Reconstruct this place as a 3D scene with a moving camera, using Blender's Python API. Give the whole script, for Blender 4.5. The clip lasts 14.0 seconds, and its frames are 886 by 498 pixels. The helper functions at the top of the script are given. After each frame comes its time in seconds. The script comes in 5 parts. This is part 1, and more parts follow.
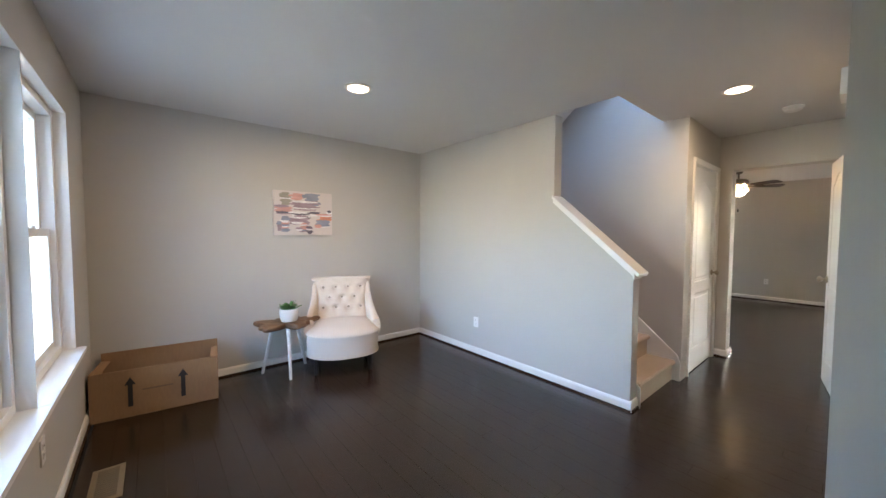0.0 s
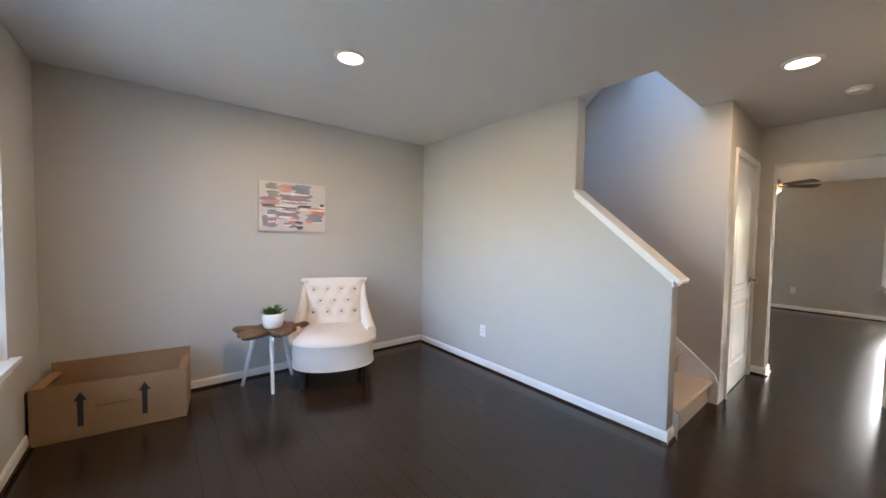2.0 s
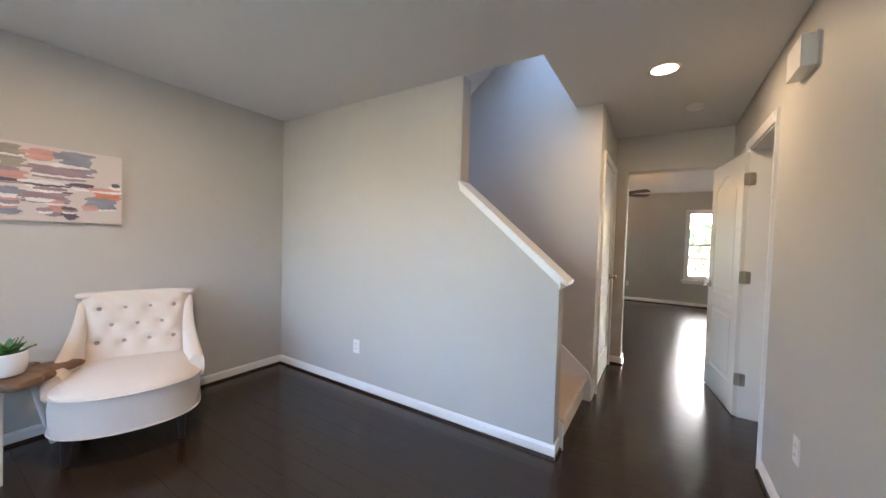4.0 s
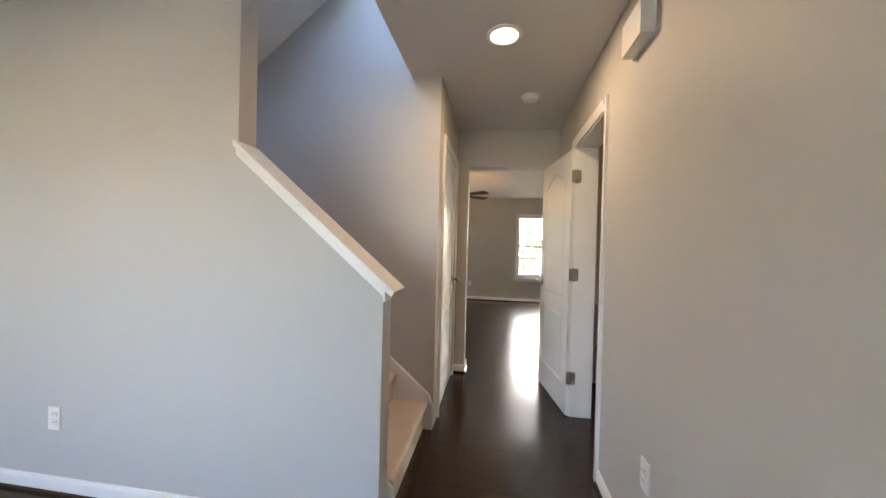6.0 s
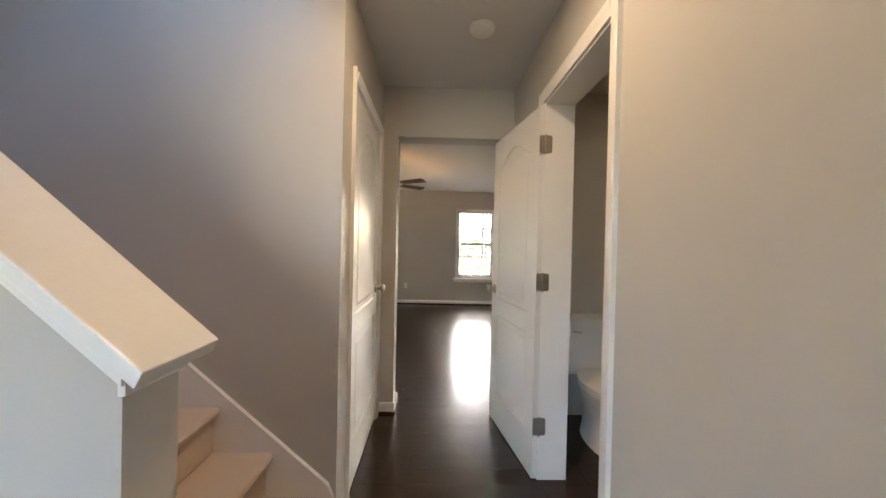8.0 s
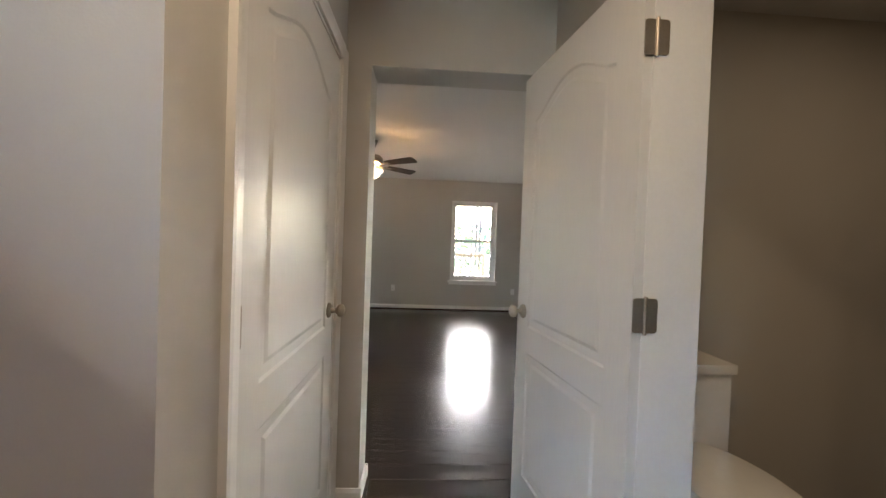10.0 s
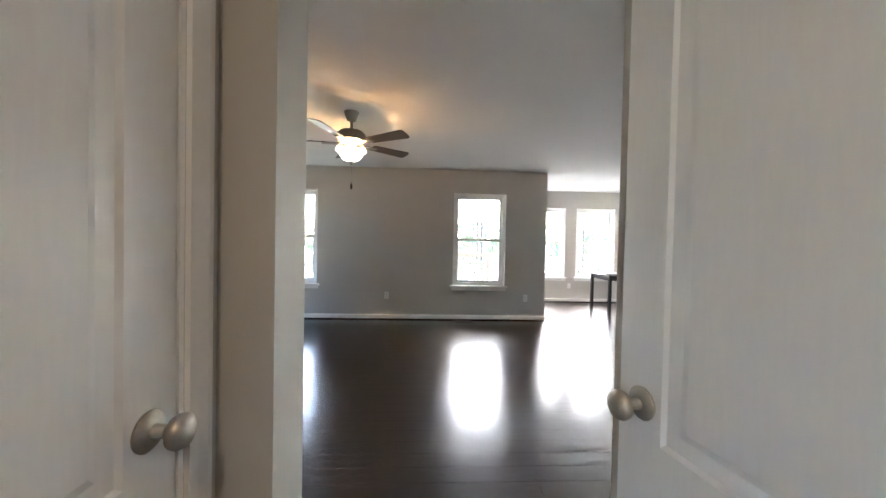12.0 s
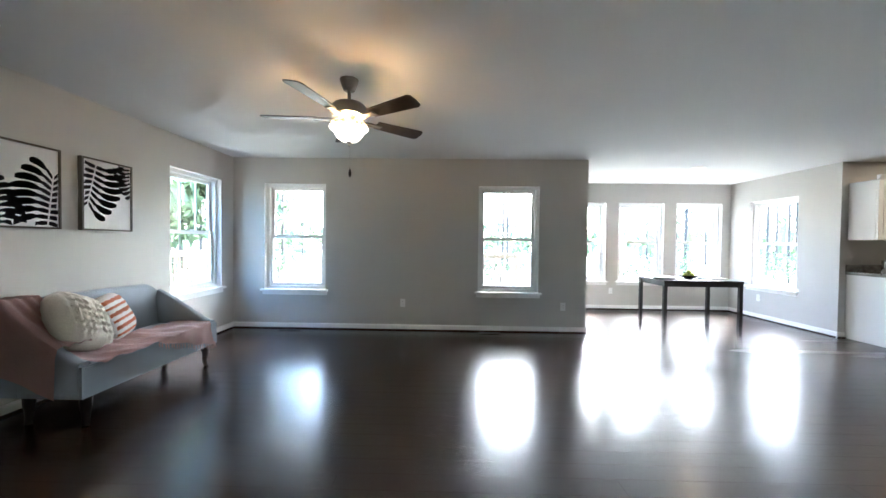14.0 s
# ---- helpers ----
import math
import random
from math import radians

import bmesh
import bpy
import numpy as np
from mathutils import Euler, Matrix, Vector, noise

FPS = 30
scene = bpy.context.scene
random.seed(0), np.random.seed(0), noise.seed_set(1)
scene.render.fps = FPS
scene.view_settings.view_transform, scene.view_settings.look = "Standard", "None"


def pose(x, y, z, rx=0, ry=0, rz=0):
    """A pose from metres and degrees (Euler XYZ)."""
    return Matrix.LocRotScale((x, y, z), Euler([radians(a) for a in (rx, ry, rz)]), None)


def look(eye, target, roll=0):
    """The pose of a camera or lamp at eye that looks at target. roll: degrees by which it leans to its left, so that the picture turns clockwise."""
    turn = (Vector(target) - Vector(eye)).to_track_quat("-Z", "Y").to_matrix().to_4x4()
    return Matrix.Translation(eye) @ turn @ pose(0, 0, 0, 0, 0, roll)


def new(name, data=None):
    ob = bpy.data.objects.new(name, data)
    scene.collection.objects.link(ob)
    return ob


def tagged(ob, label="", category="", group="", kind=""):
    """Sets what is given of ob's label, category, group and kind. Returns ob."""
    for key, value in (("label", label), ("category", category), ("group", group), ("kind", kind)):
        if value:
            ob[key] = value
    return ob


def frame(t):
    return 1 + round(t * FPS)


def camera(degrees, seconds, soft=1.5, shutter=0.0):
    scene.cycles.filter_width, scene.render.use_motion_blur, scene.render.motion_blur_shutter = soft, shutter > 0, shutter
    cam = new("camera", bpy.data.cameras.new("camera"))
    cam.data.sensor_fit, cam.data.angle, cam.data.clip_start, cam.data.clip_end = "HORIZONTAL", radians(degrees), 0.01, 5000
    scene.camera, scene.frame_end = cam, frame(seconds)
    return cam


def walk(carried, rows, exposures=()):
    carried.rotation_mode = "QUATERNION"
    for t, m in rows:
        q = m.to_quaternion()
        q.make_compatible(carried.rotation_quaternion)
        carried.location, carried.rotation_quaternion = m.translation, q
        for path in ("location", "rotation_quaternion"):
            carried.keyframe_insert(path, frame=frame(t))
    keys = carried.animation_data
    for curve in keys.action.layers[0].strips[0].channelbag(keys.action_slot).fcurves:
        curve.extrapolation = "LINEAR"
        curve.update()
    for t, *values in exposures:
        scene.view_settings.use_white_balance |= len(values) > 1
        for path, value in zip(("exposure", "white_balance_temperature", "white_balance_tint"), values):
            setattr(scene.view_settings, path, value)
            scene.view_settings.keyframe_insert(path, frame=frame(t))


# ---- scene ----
cam = camera(103.8, 14.0)
METRES, EYE, TILT, LEAN, TURN = 5.35, 1.27, 0.0, 0.0, -36.9
PATH = [
    (0, (0.356, 0.649, 1.375), (1.638, 2.182, 1.284), 0.2),
    (0.5, (0.361, 0.722, 1.355), (1.625, 2.269, 1.27), 0.3),
    (1, (0.429, 0.791, 1.345), (1.682, 2.347, 1.257), 0.6),
    (1.5, (0.528, 0.868, 1.328), (1.78, 2.425, 1.248), 0.8),
    (2, (0.607, 0.947, 1.337), (1.869, 2.496, 1.257), 1.0),
    (2.5, (0.68, 1.046, 1.333), (2.008, 2.539, 1.251), 1.2),
    (3, (0.74, 1.133, 1.311), (2.204, 2.494, 1.245), 1.4),
    (3.5, (0.875, 1.188, 1.308), (2.461, 2.405, 1.242), 1.4),
    (4, (1.033, 1.235, 1.313), (2.728, 2.294, 1.251), 1.6),
    (4.2, (1.092, 1.252, 1.307), (2.828, 2.244, 1.25), 1.5),
    (6.3, (1.877, 1.287, 1.268), (3.867, 1.487, 1.253), 1.7),
    (6.5, (1.971, 1.313, 1.267), (3.966, 1.458, 1.252), 1.8),
    (7, (2.171, 1.337, 1.264), (4.171, 1.366, 1.246), 1.7),
    (7.5, (2.408, 1.29, 1.269), (4.408, 1.256, 1.249), 1.4),
    (8, (2.621, 1.277, 1.262), (4.62, 1.22, 1.244), 1.3),
    (8.2, (2.711, 1.294, 1.262), (4.709, 1.219, 1.245), 1.3),
    (10.5, (3.822, 1.265, 1.253), (5.819, 1.158, 1.218), 2.0),
    (11, (4.059, 1.231, 1.258), (6.056, 1.122, 1.223), 1.7),
    (11.5, (4.278, 1.224, 1.244), (6.275, 1.117, 1.214), 1.4),
    (12, (4.492, 1.248, 1.261), (6.489, 1.144, 1.223), 1.2),
    (12.5, (4.688, 1.24, 1.26), (6.685, 1.141, 1.223), 1.0),
    (13, (4.846, 1.177, 1.222), (6.845, 1.094, 1.197), 0.8),
    (13.5, (5.026, 1.174, 1.245), (7.025, 1.13, 1.209), 0.8),
    (14, (5.195, 1.196, 1.257), (7.195, 1.233, 1.22), 0.7),
]
walk(cam, [(t, look(eye, target, roll)) for t, eye, target, roll in PATH], exposures=[(0.0, 5.42, 6250, 12), (4.0, 5.35, 6350, 14), (6.5, 5.33, 6600, 14), (8.0, 5.37, 6650, 13), (10.5, 5.15, 6000, 12), (12.0, 5.3, 5650, 10), (14.0, 5.25, 5250, 5)])

# ---- world and sun: a bright overcast day ----
SUN_EL, SUN_ROT = 42.0, 115.0
world = bpy.data.worlds.new("overcast_sky")
world.use_nodes = True
scene.world = world
_nt = world.node_tree
_sky = _nt.nodes.new("ShaderNodeTexSky")
_sky.sky_type = "NISHITA"
_sky.sun_disc = False
_sky.sun_elevation, _sky.sun_rotation = radians(SUN_EL), radians(SUN_ROT)
_sky.dust_density, _sky.air_density = 4.0, 1.0
_bg = _nt.nodes["Background"]
_bg.inputs["Strength"].default_value = 0.15
_nt.links.new(_sky.outputs[0], _bg.inputs["Color"])
_sun = bpy.data.lights.new("sun", "SUN")
_sun.energy, _sun.angle, _sun.color = 0.3, radians(20), (1.0, 0.97, 0.93)
_so = new("sun", _sun)
_se, _sr = radians(SUN_EL), radians(SUN_ROT)
_so.matrix_world = look((0, 0, 30), (-math.sin(_sr) * math.cos(_se) * 10, -math.cos(_sr) * math.cos(_se) * 10, 30 - math.sin(_se) * 10))
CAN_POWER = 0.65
FAN_POWER = 0.28


# ---- materials ----
def material(name, colour, rough=0.5, metal=0.0, scale=40.0, vary=0.12, bump=0.02, big=1.2, spec=0.5, random_amount=0.0, distortion=0.0, stretch=(1, 1, 1), coat=0.0, sheen=0.0):
    """A surface with variation at two scales, in metres, and fine relief."""
    m = bpy.data.materials.new(name)
    m.use_nodes = True
    nt = m.node_tree
    b = nt.nodes["Principled BSDF"]
    co = nt.nodes.new("ShaderNodeTexCoord")
    mp = nt.nodes.new("ShaderNodeMapping")
    mp.inputs["Scale"].default_value = stretch
    nt.links.new(co.outputs["Object"], mp.inputs["Vector"])
    fine = nt.nodes.new("ShaderNodeTexNoise")
    fine.inputs["Scale"].default_value, fine.inputs["Detail"].default_value = scale, 5
    fine.inputs["Distortion"].default_value = distortion
    broad = nt.nodes.new("ShaderNodeTexNoise")
    broad.inputs["Scale"].default_value, broad.inputs["Detail"].default_value = big, 3
    nt.links.new(mp.outputs[0], fine.inputs["Vector"])
    nt.links.new(mp.outputs[0], broad.inputs["Vector"])
    add = nt.nodes.new("ShaderNodeMath")
    add.operation = "ADD"
    nt.links.new(fine.outputs["Fac"], add.inputs[0])
    nt.links.new(broad.outputs["Fac"], add.inputs[1])
    last = add
    if random_amount:
        info = nt.nodes.new("ShaderNodeObjectInfo")
        geo = nt.nodes.new("ShaderNodeNewGeometry")
        s = nt.nodes.new("ShaderNodeMath")
        s.operation = "ADD"
        nt.links.new(info.outputs["Random"], s.inputs[0])
        nt.links.new(geo.outputs["Random Per Island"], s.inputs[1])
        fr = nt.nodes.new("ShaderNodeMath")
        fr.operation = "FRACT"
        nt.links.new(s.outputs[0], fr.inputs[0])
        ma = nt.nodes.new("ShaderNodeMath")
        ma.operation = "MULTIPLY_ADD"
        ma.inputs[1].default_value = random_amount
        nt.links.new(fr.outputs[0], ma.inputs[0])
        nt.links.new(add.outputs[0], ma.inputs[2])
        last = ma
    ramp = nt.nodes.new("ShaderNodeMapRange")
    ramp.inputs["From Min"].default_value, ramp.inputs["From Max"].default_value = 0.6, 1.4 + random_amount
    ramp.inputs["To Min"].default_value, ramp.inputs["To Max"].default_value = 1 - vary, 1 + vary
    nt.links.new(last.outputs[0], ramp.inputs["Value"])
    mul = nt.nodes.new("ShaderNodeVectorMath")
    mul.operation = "SCALE"
    mul.inputs[0].default_value = colour[:3]
    nt.links.new(ramp.outputs[0], mul.inputs["Scale"])
    nt.links.new(mul.outputs[0], b.inputs["Base Color"])
    rr = nt.nodes.new("ShaderNodeMapRange")
    rr.inputs["From Min"].default_value, rr.inputs["From Max"].default_value = 0.3, 0.7
    rr.inputs["To Min"].default_value, rr.inputs["To Max"].default_value = max(0.02, rough * 0.85), min(1, rough * 1.15)
    nt.links.new(broad.outputs["Fac"], rr.inputs["Value"])
    nt.links.new(rr.outputs[0], b.inputs["Roughness"])
    b.inputs["Metallic"].default_value = metal
    b.inputs["Specular IOR Level"].default_value = spec
    b.inputs["Coat Weight"].default_value = coat
    b.inputs["Sheen Weight"].default_value = sheen
    if bump:
        bp = nt.nodes.new("ShaderNodeBump")
        bp.inputs["Strength"].default_value = min(1, bump * 10)
        bp.inputs["Distance"].default_value = 0.004
        nt.links.new(fine.outputs["Fac"], bp.inputs["Height"])
        nt.links.new(bp.outputs[0], b.inputs["Normal"])
    return m


def glowing(name, colour, strength):
    m = bpy.data.materials.new(name)
    m.use_nodes = True
    b = m.node_tree.nodes["Principled BSDF"]
    b.inputs["Base Color"].default_value = (*colour, 1)
    b.inputs["Emission Color"].default_value = (*colour, 1)
    b.inputs["Emission Strength"].default_value = strength
    return m


def clear_glass(name):
    m = bpy.data.materials.new(name)
    m.use_nodes = True
    b = m.node_tree.nodes["Principled BSDF"]
    b.inputs["Base Color"].default_value = (0.97, 0.99, 0.98, 1)
    b.inputs["Transmission Weight"].default_value = 1
    b.inputs["Roughness"].default_value = 0.0
    b.inputs["IOR"].default_value = 1.1
    return m


PAINT = material("greige_wall_paint", (0.52, 0.50, 0.465), 0.55, scale=220, vary=0.02, bump=0.008, big=0.6, spec=0.35)
CEIL = material("flat_ceiling_paint", (0.66, 0.65, 0.64), 0.9, scale=260, vary=0.02, bump=0.012, big=0.5, spec=0.2)
WHITE = material("white_trim_paint", (0.80, 0.79, 0.77), 0.32, scale=90, vary=0.03, bump=0.004, big=1.5)
DOORW = material("white_door_paint", (0.74, 0.73, 0.71), 0.38, scale=120, vary=0.03, bump=0.01, big=1.5, stretch=(1, 1, 0.1))
VINYL = material("white_vinyl", (0.82, 0.82, 0.81), 0.3, scale=50, vary=0.02, bump=0.0)
PLANK = material("dark_stained_oak", (0.028, 0.016, 0.010), 0.24, scale=26, vary=0.3, bump=0.015, big=2.2, random_amount=0.3, stretch=(1, 0.06, 1), distortion=0.6, spec=0.5)
JOINT = material("dark_floor_joint", (0.008, 0.006, 0.005), 0.6)
CARPET = material("beige_carpet", (0.56, 0.44, 0.33), 0.95, scale=350, vary=0.2, bump=0.08, sheen=0.3)
NICKEL = material("brushed_nickel", (0.46, 0.42, 0.36), 0.45, metal=1.0, scale=160, vary=0.1, bump=0.004)
PLASTIC = material("white_plastic", (0.78, 0.77, 0.75), 0.35, vary=0.02, bump=0.0)
GLASS = clear_glass("window_glass")
LAMPGLOW = glowing("warm_led_lens", (1.0, 0.72, 0.44), 0.3)
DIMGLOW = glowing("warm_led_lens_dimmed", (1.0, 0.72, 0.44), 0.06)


# ---- mesh helpers ----
def box(bm, x0, x1, y0, y1, z0, z1, m=None):
    x0, x1, y0, y1, z0, z1 = min(x0, x1), max(x0, x1), min(y0, y1), max(y0, y1), min(z0, z1), max(z0, z1)
    co = [(x0, y0, z0), (x1, y0, z0), (x1, y1, z0), (x0, y1, z0), (x0, y0, z1), (x1, y0, z1), (x1, y1, z1), (x0, y1, z1)]
    vs = [bm.verts.new(m @ Vector(c) if m else c) for c in co]
    for f in ((3, 2, 1, 0), (4, 5, 6, 7), (0, 1, 5, 4), (1, 2, 6, 5), (2, 3, 7, 6), (3, 0, 4, 7)):
        bm.faces.new([vs[i] for i in f])
    return vs


def bevelled(bm, width=0.004, segments=2, angle=30):
    edges = [e for e in bm.edges if len(e.link_faces) == 2 and e.calc_face_angle(0) > radians(angle)]
    bmesh.ops.bevel(bm, geom=edges, offset=width, segments=segments, affect="EDGES", profile=0.7)
    return bm


def boxed(x0, x1, y0, y1, z0, z1, bevel=0.0, m=None):
    bm = bmesh.new()
    box(bm, x0, x1, y0, y1, z0, z1, m)
    if bevel:
        bevelled(bm, bevel)
    return bm


def lathe(profile, n=32, m=None):
    """A turned shape: (radius, height) from bottom to top round z."""
    bm = bmesh.new()
    rings = []
    for r, z in profile:
        rings.append([bm.verts.new((r * math.cos(2 * math.pi * i / n), r * math.sin(2 * math.pi * i / n), z)) for i in range(n)])
    for a, b in zip(rings, rings[1:]):
        for i in range(n):
            bm.faces.new((a[i], a[(i + 1) % n], b[(i + 1) % n], b[i]))
    bm.faces.new(rings[0][::-1])
    bm.faces.new(rings[-1])
    if m:
        bm.transform(m)
    return bm


def prism(points, axis, a0, a1):
    """A flat outline pushed along an axis: points are the two other coordinates, in order."""
    bm = bmesh.new()
    put = {"x": lambda p, a: (a, p[0], p[1]), "y": lambda p, a: (p[0], a, p[1]), "z": lambda p, a: (p[0], p[1], a)}[axis]
    lo = [bm.verts.new(put(p, a0)) for p in points]
    hi = [bm.verts.new(put(p, a1)) for p in points]
    bm.faces.new(lo[::-1])
    bm.faces.new(hi)
    for i in range(len(points)):
        j = (i + 1) % len(points)
        bm.faces.new((lo[i], lo[j], hi[j], hi[i]))
    bmesh.ops.recalc_face_normals(bm, faces=bm.faces)
    return bm


def grid(fn, nu, nv, closed_u=False):
    bm = bmesh.new()
    vs = [[bm.verts.new(fn(u / (nu if closed_u else nu - 1), v / (nv - 1))) for u in range(nu)] for v in range(nv)]
    for v in range(nv - 1):
        for u in range(nu if closed_u else nu - 1):
            w = (u + 1) % nu
            bm.faces.new((vs[v][u], vs[v][w], vs[v + 1][w], vs[v + 1][u]))
    return bm


def tube(points, radius, n=8):
    """A round bar along points; radius may be a list."""
    bm = bmesh.new()
    rad = radius if isinstance(radius, (list, tuple)) else [radius] * len(points)
    pts = [Vector(p) for p in points]
    rings = []
    for i, p in enumerate(pts):
        d = (pts[min(i + 1, len(pts) - 1)] - pts[max(i - 1, 0)]).normalized()
        q = d.to_track_quat("Z", "Y")
        rings.append([bm.verts.new(p + q @ Vector((rad[i] * math.cos(2 * math.pi * k / n), rad[i] * math.sin(2 * math.pi * k / n), 0))) for k in range(n)])
    for a, b in zip(rings, rings[1:]):
        for k in range(n):
            bm.faces.new((a[k], a[(k + 1) % n], b[(k + 1) % n], b[k]))
    bm.faces.new(rings[0][::-1])
    bm.faces.new(rings[-1])
    return bm


def part(name, bm, mat, parent=None, label="", smooth=False):
    me = bpy.data.meshes.new(name)
    bmesh.ops.recalc_face_normals(bm, faces=bm.faces)
    bm.to_mesh(me)
    bm.free()
    me.materials.append(mat)
    if smooth:
        me.shade_smooth()
        me.set_sharp_from_angle(angle=radians(45))
    ob = new(name, me)
    if parent:
        ob.parent = parent
    if label:
        tagged(ob, label)
    return ob


def thing(name, label, category, group="", kind="", at=None):
    ob = tagged(new(name), label, category, group, kind)
    if at is not None:
        ob.matrix_world = at
    return ob


def structure(name, bm, mat, label, category, smooth=False):
    return tagged(part(name, bm, mat, None, "", smooth), label, category, kind="structure")


def wall(name, axis, c0, c1, a0, a1, z0, z1, holes=(), label="greige painted drywall wall"):
    """A wall whose faces are at c0 and c1 on the axis, from a0 to a1 on the other; holes: (a, a, z, z)."""
    cuts_a = sorted({a0, a1, *[h[0] for h in holes], *[h[1] for h in holes]})
    cuts_z = sorted({z0, z1, *[h[2] for h in holes], *[h[3] for h in holes]})
    bm = bmesh.new()
    na, nz = len(cuts_a) - 1, len(cuts_z) - 1

    def solid(i, k):
        if not (0 <= i < na and 0 <= k < nz):
            return False
        ma, mz = (cuts_a[i] + cuts_a[i + 1]) / 2, (cuts_z[k] + cuts_z[k + 1]) / 2
        return not any(h[0] < ma < h[1] and h[2] < mz < h[3] for h in holes)
    made = {}

    def V(c, i, k):
        if (c, i, k) not in made:
            p = (c1 if c else c0, cuts_a[i], cuts_z[k])
            made[c, i, k] = bm.verts.new(p if axis == "x" else (p[1], p[0], p[2]))
        return made[c, i, k]
    for i in range(na):
        for k in range(nz):
            if not solid(i, k):
                continue
            for c in (0, 1):
                bm.faces.new((V(c, i, k), V(c, i + 1, k), V(c, i + 1, k + 1), V(c, i, k + 1)))
            for d, e, u, v in ((-1, 0, (i, k), (i, k + 1)), (1, 0, (i + 1, k), (i + 1, k + 1)), (0, -1, (i, k), (i + 1, k)), (0, 1, (i, k + 1), (i + 1, k + 1))):
                if not solid(i + d, k + e):
                    bm.faces.new((V(0, *u), V(0, *v), V(1, *v), V(1, *u)))
    return structure(name, bm, PAINT, label, "wall")


# ---- plan ----
H = 2.44
FX, FY = -0.04, 4.48           # front room: window wall, picture wall
HX0, HX1 = 3.15, 3.265       # stair half wall
SX = 4.11                    # far wall of the stair
HL, HR = 1.67, 0.687          # hall, two sides
EX0, EX1 = 5.222, 5.40        # wall between hall and living room
BX, LY = 10.13, 4.30         # living room, back and side wall
NX, NY0, NY1 = 12.007, -4.213, -0.745  # breakfast nook
KX = 10.11                   # kitchen wall

FRONT_WIN = (1.90, 3.86, 0.62, 2.12)
WA, WB = (2.965, 3.85, 0.56, 2.075), (-0.07, 0.79, 0.56, 2.065)
WL = (8.995, 9.87, 0.62, 2.075)
W1, W2, W3 = (-1.84, -0.97, 0.545, 2.07), (-2.954, -2.078, 0.545, 2.07), (-4.055, -3.182, 0.545, 2.07)
WE = (10.70, 11.58, 0.555, 2.05)

wall("wall_front", "x", FX - 0.15, FX, -1.3, FY + 0.15, 0, H, [FRONT_WIN])
wall("wall_picture", "y", FY, FY + 0.15, FX, HX0, 0, H)
wall("wall_stair_back", "y", FY, FY + 0.15, HX0, SX + 0.12, 0, 5.0)
wall("wall_stair_near", "x", HX0, HX1, 2.43, FY, 0, H)
# The hole is an unseen opening, added to bring daylight into the stairwell.
wall("wall_stair_upper", "x", HX0 - 0.14, HX0 - 0.02, 1.70, FY, H + 0.16, 5.0, [(2.1, 3.25, 3.3, 4.55)])
wall("wall_stair_end", "y", 1.70, 1.88, HX0 - 0.02, SX, H + 0.16, 5.0)
wall("wall_stair_far", "x", SX, SX + 0.12, HL, FY, 0, 5.0)
CLOSET = (4.335, 5.115)
wall("wall_hall_closet", "y", HL, HL + 0.12, SX + 0.12, EX0, 0, H, [(CLOSET[0] - 0.012, CLOSET[1] + 0.012, 0, 2.045)])
wall("wall_closet_back", "y", 2.5, 2.6, SX + 0.12, EX0, 0, H)
BATH = (3.78, 4.497)
wall("wall_hall_bath", "y", 0.536, HR, 1.95, EX0, 0, H, [(BATH[0], BATH[1], 0, 2.05)])
wall("wall_foyer_side", "x", 1.95, 2.07, -1.3, 0.536, 0, H)
wall("wall_foyer_end", "y", -1.42, -1.3, -0.15, 2.07, 0, H)
wall("wall_bath_near", "x", 3.2, 3.32, -1.12, 0.536, 0, H)
wall("wall_bath_end", "y", -1.24, -1.12, 3.2, EX0, 0, H)
OPEN = (0.73, 1.555)
wall("wall_living_front", "x", EX0, EX1, -7.5, LY + 0.15, 0, H, [(OPEN[0], OPEN[1], 0, 2.07)])
wall("wall_living_side", "y", LY, LY + 0.15, EX1, BX + 0.15, 0, H, [WL])
wall("wall_living_back", "x", BX, BX + 0.15, NY1, LY, 0, H, [WA, WB])
wall("wall_nook_side", "y", NY1, NY1 + 0.15, BX + 0.15, NX + 0.15, 0, H)
wall("wall_nook_back", "x", NX, NX + 0.15, NY0 - 0.15, NY1, 0, H, [W1, W2, W3])
wall("wall_nook_kitchen", "y", NY0 - 0.15, NY0, KX, NX, 0, H, [WE])
wall("wall_kitchen", "x", KX, KX + 0.15, -7.5, NY0 - 0.15, 0, H)
wall("wall_kitchen_end", "y", -7.65, -7.5, EX0, KX + 0.15, 0, H)

# the low sloping part of the stair wall
SLOPE = 0.86
structure("wall_stair_low", prism([(1.735, 0), (2.43, 0), (2.43, 1.06 + SLOPE * 0.73), (1.735, 1.06 + SLOPE * 0.035)], "x", HX0, HX1), PAINT, "greige half wall sloping beside the stairs", "wall")

_bm = bmesh.new()
for a in ((-0.15, HX0, -1.42, FY + 0.15), (HX0, SX + 0.06, -1.42, 1.88), (SX + 0.06, EX1, -1.42, 2.6), (EX1, NX + 0.15, -7.65, LY + 0.15)):
    box(_bm, *a, H, H + 0.16)
structure("ceiling", _bm, CEIL, "flat white painted ceiling", "ceiling")
structure("ceiling_stairwell", boxed(HX0 - 0.2, SX + 0.12, 1.7, FY + 0.15, 5.0, 5.1), CEIL, "white ceiling over the stairwell", "ceiling")

